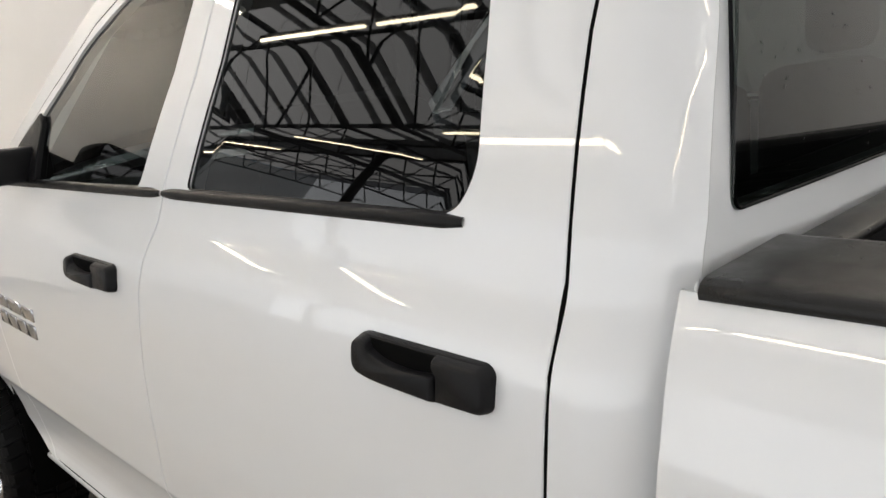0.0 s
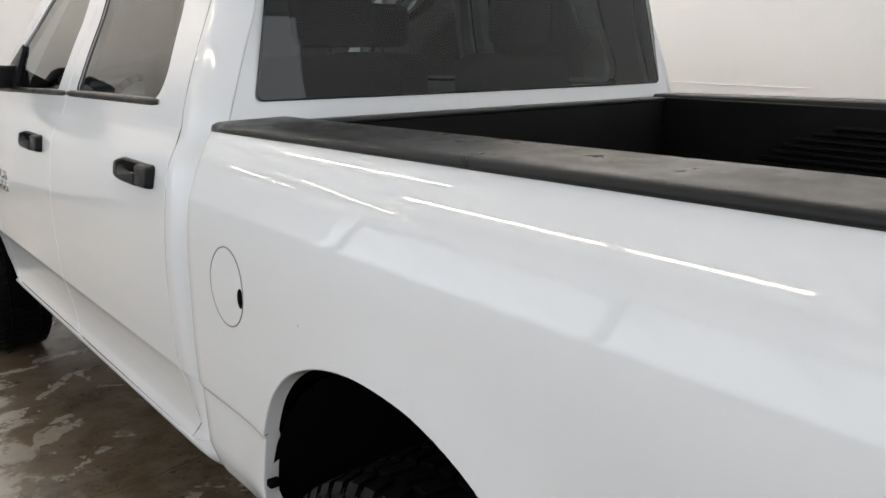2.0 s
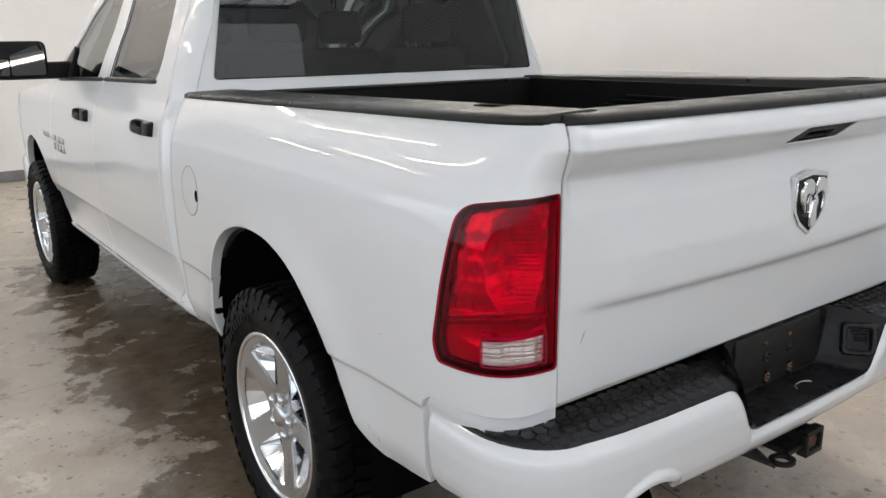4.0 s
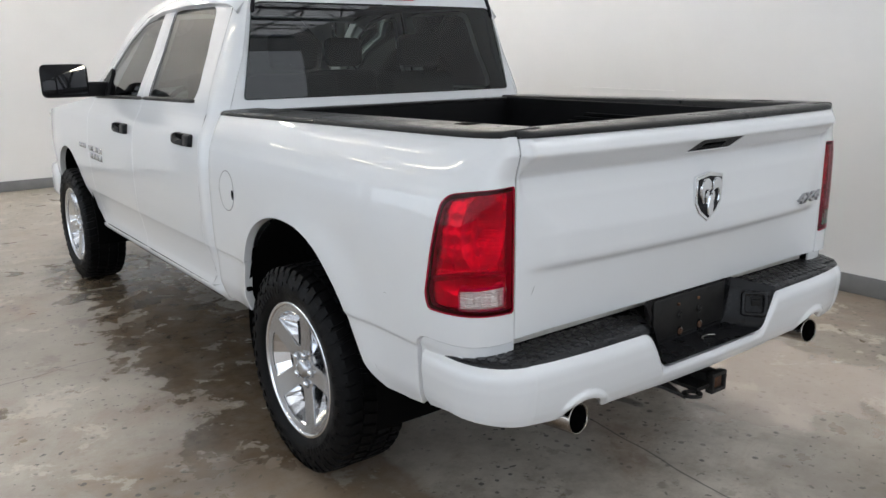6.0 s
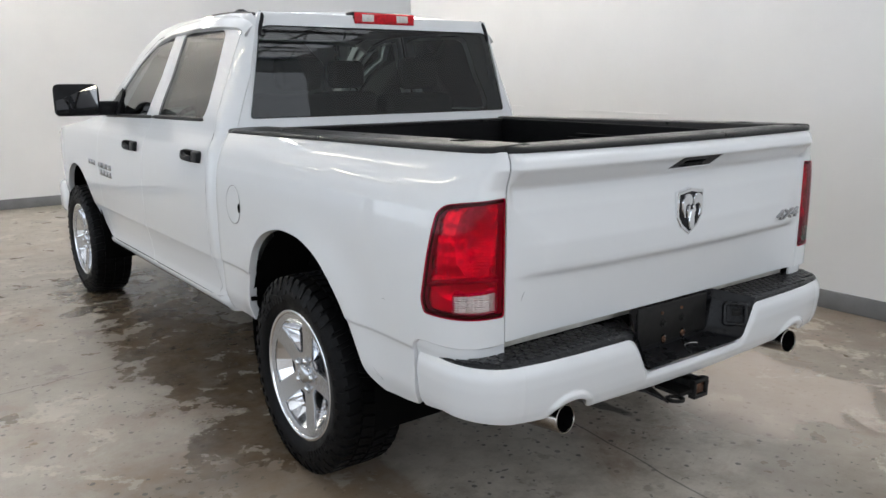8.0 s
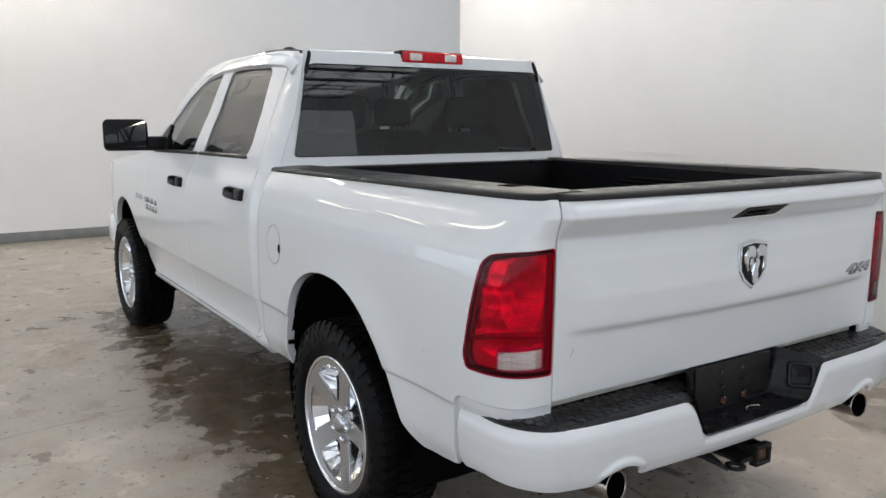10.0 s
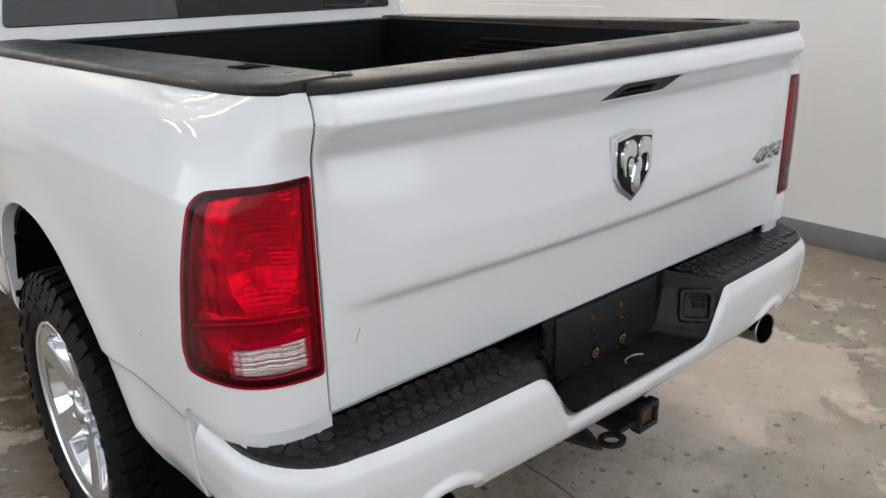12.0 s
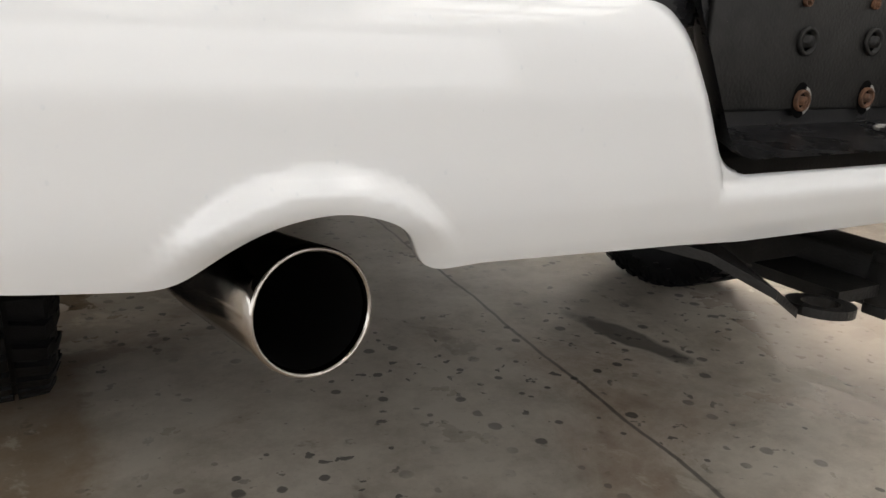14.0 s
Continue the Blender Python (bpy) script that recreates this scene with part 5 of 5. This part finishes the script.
    # trailer socket on the slanted side: a thick rounded bezel round a deep well with a grey flap
    bm = bmesh.new()
    rings = []
    for half, rad, y in ((0.046, 0.016, 0.012), (0.046, 0.016, -0.006), (0.042, 0.014, -0.011), (0.035, 0.011, -0.011), (0.031, 0.009, -0.006), (0.029, 0.008, 0.020)):
        rings.append([bm.verts.new((x, y, z)) for x, z in rounded([(-half, -half), (half, -half), (half, half), (-half, half)], rad, 5)])
    m = len(rings[0])
    for p, q in zip(rings, rings[1:]):
        for k in range(m):
            bm.faces.new((p[k], p[(k + 1) % m], q[(k + 1) % m], q[k]))
    bm.faces.new(rings[-1])
    bmesh.ops.recalc_face_normals(bm, faces=bm.faces[:])
    so = part("trailer_socket", bm, STEPPLASTIC, rec, "black trailer socket with a dark flap")
    so.matrix_basis = Matrix.Translation((0.279, -1.114, 0.690)) @ Euler((0, 0, radians(-50))).to_matrix().to_4x4() @ Euler((radians(-10), 0, 0)).to_matrix().to_4x4()
    flap = part("flap", boxes((-0.012, -0.004, -0.022, 0.022, 0.004, 0.018), bevel=0.004), STEEL, so, "dark socket flap")
    flap.matrix_basis = Matrix.Translation((0.002, 0.008, -0.002)) @ Euler((radians(18), 0, 0)).to_matrix().to_4x4()
    part("hinge", boxes((-0.018, 0.002, 0.016, 0.024, 0.010, 0.024), bevel=0.002), STEEL, so)
    # hitch
    hit = part("hitch_receiver", boxes((0.042, -1.112, 0.412, 0.112, -0.80, 0.474), bevel=0.006), STEEL, truck, "black steel hitch receiver with a rusty mouth")
    part("mouth_collar", boxes((0.036, -1.128, 0.466, 0.118, -1.098, 0.480), (0.036, -1.128, 0.406, 0.118, -1.098, 0.420), (0.036, -1.128, 0.418, 0.049, -1.098, 0.468), (0.105, -1.128, 0.418, 0.118, -1.098, 0.468), bevel=0.003), STEEL, hit)
    part("tube_mouth", boxes((0.050, -1.1165, 0.421, 0.104, -1.113, 0.465)), RUST, hit)
    part("cross_tube", boxes((-0.40, -0.98, 0.515, 0.42, -0.90, 0.575), bevel=0.008), STEEL, hit)
    # flat gusset that ends in a chain eye
    bm = bmesh.new()
    path = [(-0.26, -0.99, 0.520), (-0.22, -1.03, 0.510), (-0.16, -1.08, 0.474), (-0.118, -1.10, 0.445)]
    wide = [0.09, 0.08, 0.06, 0.032]
    rows = []
    for (x, y, z), w in zip(path, wide):
        rows.append([bm.verts.new((x - w * 0.2, y - w, z)), bm.verts.new((x + w * 0.9, y + w, z)), bm.verts.new((x + w * 0.9, y + w, z - 0.010)), bm.verts.new((x - w * 0.2, y - w, z - 0.010))])
    for a, c in zip(rows, rows[1:]):
        for i in range(4):
            bm.faces.new((a[i], a[(i + 1) % 4], c[(i + 1) % 4], c[i]))
    cx, cy, cz = -0.071, -1.120, 0.436
    n = 24
    ring = []
    for k in range(n):
        a0 = 2 * math.pi * k / n
        ring.append([bm.verts.new((cx + r * math.cos(a0), cy + r * 0.75 * math.sin(a0), cz + h - 0.10 * r * math.cos(a0) * 1.0)) for r, h in ((0.024, 0.005), (0.042, 0.005), (0.042, -0.005), (0.024, -0.005))])
    for k in range(n):
        for i in range(4):
            bm.faces.new((ring[k][i], ring[k][(i + 1) % 4], ring[(k + 1) % n][(i + 1) % 4], ring[(k + 1) % n][i]))
    box(bm, -0.035, -1.115, 0.431, 0.040, -1.0, 0.445)
    bmesh.ops.recalc_face_normals(bm, faces=bm.faces[:])
    part("chain_eye", bm, STEEL, hit, smooth=False)
    bm = bmesh.new()
    rod(bm, (0.105, -1.10, 0.45), (0.145, -1.10, 0.445), 0.012, 10)
    part("hitch_pin", bm, RUST, hit)


rear_bumper()


def water_drops(name, f, spots, parent, out, size):
    """Flat beads of water that cling to a surface."""
    bm = bmesh.new()
    for u, v in spots:
        p = Vector(f(u, v))
        e = 0.002
        du, dv = (Vector(f(u + e, v)) - p).normalized(), (Vector(f(u, v + e)) - p).normalized()
        n = du.cross(dv).normalized()
        if n.dot(Vector(out)) < 0:
            n = -n
        r = size * random.uniform(0.5, 1.5)
        rings = []
        for k, h in ((1.0, 0.0), (0.75, 0.28), (0.35, 0.42)):
            rings.append([bm.verts.new(p + (du * math.cos(a) + dv * math.sin(a) * 1.25) * r * k + n * (r * h + 0.0003)) for a in (q * math.pi / 4 for q in range(8))])
        for a, b in zip(rings, rings[1:]):
            for q in range(8):
                bm.faces.new((a[q], a[(q + 1) % 8], b[(q + 1) % 8], b[q]))
        bm.faces.new(rings[-1])
    bmesh.ops.recalc_face_normals(bm, faces=bm.faces[:])
    ob = part(name, bm, WATER, parent, "scattered water drops")
    ob["kind"] = "stuff"
    return ob


def drops():
    find = lambda n: next(o for o in truck.children_recursive if o.name.startswith(n))
    rw = lambda x, z: (x, 0.830 + 0.135 * (z - 1.398) - 0.022 * (1 - (x / 0.80) ** 2) - 0.004 + bowed(z), z)
    spots = [(random.uniform(-0.72, 0.72), random.uniform(1.42, 1.80)) for _ in range(420)]
    water_drops("standing_water", rw, [q for q in spots if noise.noise(Vector((q[0] * 3, q[1] * 3, 0))) > -0.05], find("rear_window"), (0, -1, 0.2), 0.0014)
    water_drops("standing_water", bump_face, [(random.uniform(-0.9, -0.3), random.uniform(0.60, 0.735)) for _ in range(60)], find("rear_bumper"), (0, -1, 0), 0.0010).data.materials[0] = MIST
    cap = next(o for o in truck.children if o.name.startswith("rail_cap"))
    top = lambda x, y: (x, y, rail_z(y) + 0.0195)
    water_drops("standing_water", top, [(random.uniform(-0.88, -0.74), random.triangular(-0.6, 0.75, 0.6)) for _ in range(90)], cap, (0, 0, 1), 0.0020)


drops()


def exhaust(sgn):
    bm = bmesh.new()
    c = Vector((sgn * 0.626, -1.112, 0.508)) if sgn < 0 else Vector((0.642, -1.140, 0.512))
    prof = [(0.0432, 0.035), (0.0432, 0.004), (0.0438, 0.0005), (0.0460, -0.001), (0.0476, 0.002), (0.0478, 0.012), (0.047, 0.04), (0.045, 0.20), (0.040, 0.30)]
    lathe(bm, prof, 48, "y")
    bmesh.ops.recalc_face_normals(bm, faces=bm.faces[:])
    e = part("exhaust_tip", bm, TIP, truck, "bright exhaust tip with a dark mouth")
    e.matrix_basis = Matrix.Translation(c) @ Euler((radians(-6), 0, radians(-6 * sgn))).to_matrix().to_4x4()
    bm = bmesh.new()
    lathe(bm, [(0.0424, 0.006), (0.041, 0.20), (0.0005, 0.20)], 40, "y")
    bmesh.ops.recalc_face_normals(bm, faces=bm.faces[:])
    for fc in bm.faces:
        fc.normal_flip()
    part("mouth", bm, NEAR_BLACK, e)


exhaust(-1)
exhaust(1)

# --- wheels ---


def wheel(name, y, sgn):
    w = new(name)
    w.parent = truck
    w["label"] = "all-terrain tyre on a five-spoke chrome wheel"
    o = -1  # built facing -x, turned for the other side
    R = 0.408
    bm = bmesh.new()
    prof = [(0.262, 0.10), (0.275, 0.125), (0.322, 0.137), (0.362, 0.135), (0.390, 0.118), (0.398, 0.10), (0.398, -0.10), (0.390, -0.118), (0.362, -0.135), (0.322, -0.137), (0.275, -0.125), (0.262, -0.10)]
    lathe(bm, [(r, s) for r, s in prof], 80, "x")
    bmesh.ops.recalc_face_normals(bm, faces=bm.faces[:])
    tyre = part("tyre", bm, RUBBER, w, "black all-terrain tyre")
    # tread blocks
    bm = bmesh.new()
    n = 50
    for k in range(n):
        for row, (s0, s1, dk, r0, r1) in enumerate(((-0.130, -0.070, 0.0, 0.387, R), (-0.062, -0.006, 0.5, 0.395, R), (0.006, 0.062, 0.0, 0.395, R), (0.070, 0.130, 0.5, 0.387, R))):
            a = 2 * math.pi * (k + dk) / n
            da = 2 * math.pi / n * (0.33 if row in (0, 3) else 0.36)
            sk = 0.03 * (1 if row % 2 else -1)
            vs = []
            for rr, tight in ((r0, 1.0), (r1, 0.9)):
                for s, t in ((s0, -1), (s1, -1), (s1, 1), (s0, 1)):
                    an = a + da * t * tight + (sk if s == s1 else -sk) * 0.5
                    if row in (0, 3) and rr == r1 and abs(s) > 0.1:
                        ss, r2 = s * 0.90, rr - 0.003
                    else:
                        ss, r2 = s, rr
                    vs.append(bm.verts.new((ss, r2 * math.cos(an), r2 * math.sin(an))))
            for q in ((0, 1, 5, 4), (1, 2, 6, 5), (2, 3, 7, 6), (3, 0, 4, 7), (4, 5, 6, 7)):
                bm.faces.new([vs[i] for i in q])
        # shoulder lugs on the sidewalls
        for side in (-1, 1):
            a = 2 * math.pi * (k + 0.25) / n
            da = 2 * math.pi / n * (0.30 if k % 2 else 0.22)
            vs = []
            for off in (0.0, 0.0065):
                for rr, t in ((0.336 if k % 2 else 0.352, -1), (0.393, -1), (0.393, 1), (0.336 if k % 2 else 0.352, 1)):
                    s = (0.1355 if rr < 0.36 else 0.116) + off
                    vs.append(bm.verts.new((side * s, rr * math.cos(a + da * t), rr * math.sin(a + da * t))))
            for q in ((0, 1, 5, 4), (1, 2, 6, 5), (2, 3, 7, 6), (3, 0, 4, 7), (4, 5, 6, 7)):
                bm.faces.new([vs[i] for i in q])
    bmesh.ops.recalc_face_normals(bm, faces=bm.faces[:])
    part("tread", bm, RUBBER, tyre, smooth=False)["kind"] = "stuff"
    bm = bmesh.new()
    for g in range(2):
        for k in range(9):
            a = math.pi * g + 0.6 + 0.085 * k
            w2 = 0.030 if k % 3 else 0.036
            vs = []
            for off in (-0.1362, -0.1385):
                for rr, t in ((0.305, -w2), (0.327, -w2), (0.327, w2), (0.305, w2)):
                    vs.append(bm.verts.new((off, rr * math.cos(a + t), rr * math.sin(a + t))))
            for q in ((0, 1, 5, 4), (1, 2, 6, 5), (2, 3, 7, 6), (3, 0, 4, 7), (4, 5, 6, 7)):
                bm.faces.new([vs[i] for i in q])
    bmesh.ops.recalc_face_normals(bm, faces=bm.faces[:])
    part("raised_lettering", bm, RUBBER, tyre, "raised plain marks on the sidewall", smooth=False)["kind"] = "stuff"
    bm = bmesh.new()
    lathe(bm, [(0.246, -0.060), (0.252, -0.112), (0.258, -0.122), (0.268, -0.124), (0.272, -0.118), (0.270, -0.105), (0.262, -0.10), (0.262, 0.10), (0.240, 0.10), (0.235, 0.03), (0.240, -0.03)], 72, "x", closed=True)
    bmesh.ops.recalc_face_normals(bm, faces=bm.faces[:])
    part("rim", bm, ALLOY, w, "bright alloy rim")
    # a cast face of five broad satin spokes; each window is a polished pocket that falls to a small dark opening
    dish = curve([(0.0, -0.0875), (0.045, -0.088), (0.085, -0.090), (0.125, -0.094), (0.17, -0.100), (0.22, -0.109), (0.26, -0.118)], 0.01)
    face = lambda u, v: (dish(math.hypot(u, v)), u, v)

    def window(k, r0, r1, wide):
        b = 2 * math.pi * k / 5
        at = lambda r, q: (r * math.cos(b + q), r * math.sin(b + q))
        q = radians(wide)
        return rounded([at(r0, -0.19), at(r1 * 0.985, -q), at(r1, -q * 0.5), at(r1 * 1.004, 0), at(r1, q * 0.5), at(r1 * 0.985, q), at(r0, 0.19)], [0.006, 0.008, 0, 0, 0, 0.008, 0.006], 3)
    disc = [(0.2545 * math.cos(q), 0.2545 * math.sin(q)) for q in (2 * math.pi * k / 60 for k in range(60))]
    sp = panel("spoked_face", disc, face, SATIN, w, 0.022, 0.008, 0.002, (-1, 0, 0), [window(k, 0.088, 0.233, 26.0) for k in range(5)], edge_step=0.012)
    for k in range(5):
        bm = bmesh.new()
        rings = []
        for r0, r1, wide, dep in ((0.0865, 0.2345, 26.5, 0.002), (0.089, 0.229, 25.0, 0.010), (0.094, 0.192, 20.5, 0.052), (0.095, 0.190, 20.2, 0.095)):
            rings.append([bm.verts.new((face(u, v)[0] + dep, u, v)) for u, v in window(k, r0, r1, wide)])
        m = len(rings[0])
        for p, q in zip(rings, rings[1:]):
            for i in range(m):
                bm.faces.new((p[i], p[(i + 1) % m], q[(i + 1) % m], q[i]))
        bm.normal_update()
        c = Vector((0, 0.17 * math.cos(2 * math.pi * k / 5), 0.17 * math.sin(2 * math.pi * k / 5)))
        for fc in bm.faces:
            d = c - fc.calc_center_median()
            if fc.normal.dot(Vector((-0.03, d.y, d.z))) < 0:
                fc.normal_flip()
        part("pocket", bm, ALLOY, sp, "polished window pocket", smooth=False)
    bm = bmesh.new()
    lathe(bm, [(0.042, -0.080), (0.042, -0.094), (0.038, -0.098), (0.033, -0.104), (0.020, -0.107), (0.0005, -0.108)], 40, "x")
    bmesh.ops.recalc_face_normals(bm, faces=bm.faces[:])
    part("hub_cap", bm, SATIN, w)
    for k in range(5):
        a = 2 * math.pi * (k + 0.5) / 5
        bm = bmesh.new()
        c = (0, 0.062 * math.cos(a), 0.062 * math.sin(a))
        lathe(bm, [(0.0130, -0.0905), (0.0130, -0.098), (0.0112, -0.102), (0.007, -0.1045), (0.0005, -0.1055)], 16, "x", c)
        bmesh.ops.recalc_face_normals(bm, faces=bm.faces[:])
        nut = part("lug_nut", bm, ALLOY, w)
        bm = bmesh.new()
        lathe(bm, [(0.0195, -0.0895), (0.0185, -0.0915), (0.012, -0.0918), (0.0005, -0.0918)], 20, "x", c)
        bmesh.ops.recalc_face_normals(bm, faces=bm.faces[:])
        part("recess", bm, JAMB, nut)
    bm = bmesh.new()
    lathe(bm, [(0.165, 0.0), (0.165, -0.02), (0.06, -0.025), (0.0005, -0.03)], 40, "x")
    bmesh.ops.recalc_face_normals(bm, faces=bm.faces[:])
    part("brake_disc", bm, STEEL, w)
    w.matrix_basis = Matrix.Translation((sgn * 0.892, y + 0.004, 0.407)) @ Euler((radians(0 if y < 1 else 20), 0, 0 if sgn < 0 else radians(180))).to_matrix().to_4x4()
    return w


for yy in (0.0, WY):
    for ss in (-1, 1):
        wheel("wheel", yy, ss)


def underbody():
    und = part("chassis", boxes((-0.45, -1.0, 0.50, -0.36, 4.4, 0.66), (0.36, -1.0, 0.50, 0.45, 4.4, 0.66), bevel=0.01), STEEL, truck, "dark steel chassis frame")
    part("floor_pan", boxes((-0.86, 0.62, 0.60, 0.86, 2.95, 0.64)), NEAR_BLACK, und)
    part("bed_pan", boxes((-0.72, -0.98, 0.74, 0.72, 0.78, 0.80)), NEAR_BLACK, und)
    part("engine_bay", boxes((-0.70, 2.95, 0.55, 0.70, 4.4, 1.15)), NEAR_BLACK, und)
    bm = bmesh.new()
    rod(bm, (-0.80, 0, 0.407), (0.80, 0, 0.407), 0.05, 16)
    part("rear_axle", bm, STEEL, und)
    bm = bmesh.new()
    rod(bm, (-0.80, WY, 0.407), (0.80, WY, 0.407), 0.04, 16)
    part("front_axle", bm, STEEL, und)
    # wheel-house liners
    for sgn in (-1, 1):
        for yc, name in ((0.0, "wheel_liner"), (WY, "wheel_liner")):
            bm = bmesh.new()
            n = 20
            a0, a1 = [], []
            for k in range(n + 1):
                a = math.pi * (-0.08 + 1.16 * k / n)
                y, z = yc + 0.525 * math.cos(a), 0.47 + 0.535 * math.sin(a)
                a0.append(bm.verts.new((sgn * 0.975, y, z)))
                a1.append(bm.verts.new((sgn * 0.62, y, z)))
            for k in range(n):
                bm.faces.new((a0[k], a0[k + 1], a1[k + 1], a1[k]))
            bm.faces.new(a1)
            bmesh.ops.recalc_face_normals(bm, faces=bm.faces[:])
            part(name, bm, NEAR_BLACK, und)


underbody()
# ---- lamps and roof steel of the hall ----


def hall_steel():
    tube = glow("led_tube", (1.0, 0.89, 0.67), TUBE)
    case = mat("lamp_case", (0.7, 0.7, 0.7), 0.5)
    for a, b in (((-4.25, 8.9, 4.75), (-4.25, 6.9, 4.75)), ((-4.25, 6.75, 4.75), (-4.25, 5.35, 4.75)), ((-4.25, 5.3, 3.8), (-4.25, 2.75, 3.8)), ((-4.25, 2.6, 3.8), (-4.25, 1.15, 3.8)),
                 ((-3.6, -3.50, 4.3), (-1.4, -2.90, 4.3)), ((-5.50, 9.6, 4.45), (-6.58, 7.97, 4.45)), ((-5.82, 12.6, 4.45), (-6.49, 11.15, 4.45))):
        f = thing("strip_light", "long lit strip light hung below the roof", "strip light", group="strip lights")
        a, b = Vector(a), Vector(b)
        up, e = Vector((0, 0, 1)), (b - a).normalized() * 0.03
        bm = bmesh.new()
        rod(bm, a + up * 0.045, b + up * 0.045, 0.04, 8)
        part("case", bm, case, f)
        bm = bmesh.new()
        rod(bm, a + e, b - e, 0.024 if a.x > -5 else 0.018, 10)
        part("tube", bm, tube, f)
        bm = bmesh.new()
        for q in (a.lerp(b, 0.15), a.lerp(b, 0.85)):
            rod(bm, q + up * 0.06, (q.x, q.y, ZR), 0.004, 6)
        part("hanger", bm, case, f)
    booth = glow("booth_tube", (1.0, 0.92, 0.80), BOOTH)
    for a, b, h in (((2.2, 0.3), (2.2, 2.4), 4.3), ((2.60, 3.0), (2.60, 4.5), 3.55), ((-3.2, 7.6), (0.2, 7.6), 4.3)):
        f = thing("strip_light", "lit strip light along the white wall, out of view", "strip light", group="strip lights")
        (x0, y0), (x1, y1) = a, b
        part("case", boxes((x0 - 0.08, y0 - 0.08, h + 0.02, x1 + 0.08, y1 + 0.08, h + 0.08), bevel=0.01), case, f)
        part("tube", boxes((x0 - 0.06, y0 - 0.06, h - 0.01, x1 + 0.06, y1 + 0.06, h + 0.022), bevel=0.01), booth, f)
        bm = bmesh.new()
        for q in (0.15, 0.85):
            rod(bm, (x0 + (x1 - x0) * q, y0 + (y1 - y0) * q, h + 0.06), (x0 + (x1 - x0) * q, y0 + (y1 - y0) * q, ZR + 0.01), 0.004, 6)
        part("hanger", bm, case, f)
    for y in (-9.0, -5.6, -2.6, 1.0, 4.6, 8.2, 11.8, 15.4, 19.0):
        t = thing("roof_truss", "dark steel lattice roof truss", "roof truss", group="roof trusses", kind="structure")
        x0, x1 = XL, XE
        bm = bmesh.new()
        box(bm, x0, y - 0.04, ZR - 0.18, x1, y + 0.04, ZR - 0.10)
        box(bm, x0, y - 0.04, ZR - 1.32, x1, y + 0.04, ZR - 1.24)
        part("chord", bm, TRUSS, t)
        bm = bmesh.new()
        n = 26
        for k in range(n):
            a, b = x0 + (x1 - x0) * k / n, x0 + (x1 - x0) * (k + 1) / n
            rod(bm, (a, y, ZR - 1.28), ((a + b) / 2, y, ZR - 0.15), 0.02, 6)
            rod(bm, ((a + b) / 2, y, ZR - 0.15), (b, y, ZR - 1.28), 0.02, 6)
        part("web", bm, TRUSS, t)
    for x in (-13.5, -12.0, -10.2, -9.0, -7.6, -6.2, -4.6, -3.0, -1.4, 0.2, 1.8, 3.4, 5.0, 6.6):
        bm = bmesh.new()
        box(bm, x - 0.03, YB, ZR - 0.09, x + 0.03, YE, ZR - 0.02)
        ob = put("purlin", bm, TRUSS, smooth=False)
        tagged(ob, "dark steel roof purlin", "purlin", group="purlins", kind="structure")
    for k, y in enumerate((5.5, 12.0)):
        bm = bmesh.new()
        rod(bm, (-9.0, y, 0), (-9.0, y, ZR), 0.11, 12)
        box(bm, -9.2, y - 0.2, 0, -8.8, y + 0.2, 0.02)
        ob = put("column", bm, TRUSS)
        tagged(ob, "dark steel hall column", "column", group="columns", kind="structure")


hall_steel()


def wall_marks():
    bm = bmesh.new()
    for y, z, l in ((2.38, 1.290, 0.45), (1.95, 1.286, 0.40), (1.55, 1.284, 0.25), (-0.3, 1.05, 0.12), (3.2, 1.31, 0.2)):
        box(bm, XR - 0.004, y - l, z, XR + 0.001, y, z + 0.006, bevel=0.0015)
    ob = put("wall_scuff", bm, WALLPAINT)
    tagged(ob, "thin raised scuff lines in the wall paint", "scuff", kind="structure")


wall_marks()


def scratches():
    find = lambda n: next(o for o in truck.children_recursive if o.name.startswith(n))
    gf = lambda x, z: (x, gate_face(x, z)[1] - 0.0004, z)
    bead("scratch", [(-0.752, 0.905), (-0.748, 0.918), (-0.741, 0.932)], gf, (0, 0, 0), 0.0007, JAMB, find("tailgate"), False, 5)
    bs = inset(bed_side, -0.0004)
    side = find("bed_side")
    for line in ([(-0.640, 0.866), (-0.632, 0.868), (-0.622, 0.866)], [(-0.560, 0.585), (-0.566, 0.570)], [(-0.578, 0.575), (-0.585, 0.562)], [(-0.545, 0.60), (-0.552, 0.588)], [(0.31, 1.03), (0.305, 1.026)]):
        bead("scratch", line, bs, (0, 0, 0), 0.0008, JAMB, side, False, 5)


scratches()


def lift_deep_parts(top):
    """Keeps the tree at thing, part and sub-part: what sits deeper moves up to its part."""
    moves = []
    for ob in top.children_recursive:
        chain = [ob]
        while chain[-1].parent is not top:
            chain.append(chain[-1].parent)
        if len(chain) > 2:
            m = Matrix()
            for o in chain[-2::-1]:
                m = m @ o.matrix_basis
            moves.append((ob, chain[-1], m))
    for ob, holder, m in moves:
        ob.parent = holder
        ob.matrix_basis = m


lift_deep_parts(truck)
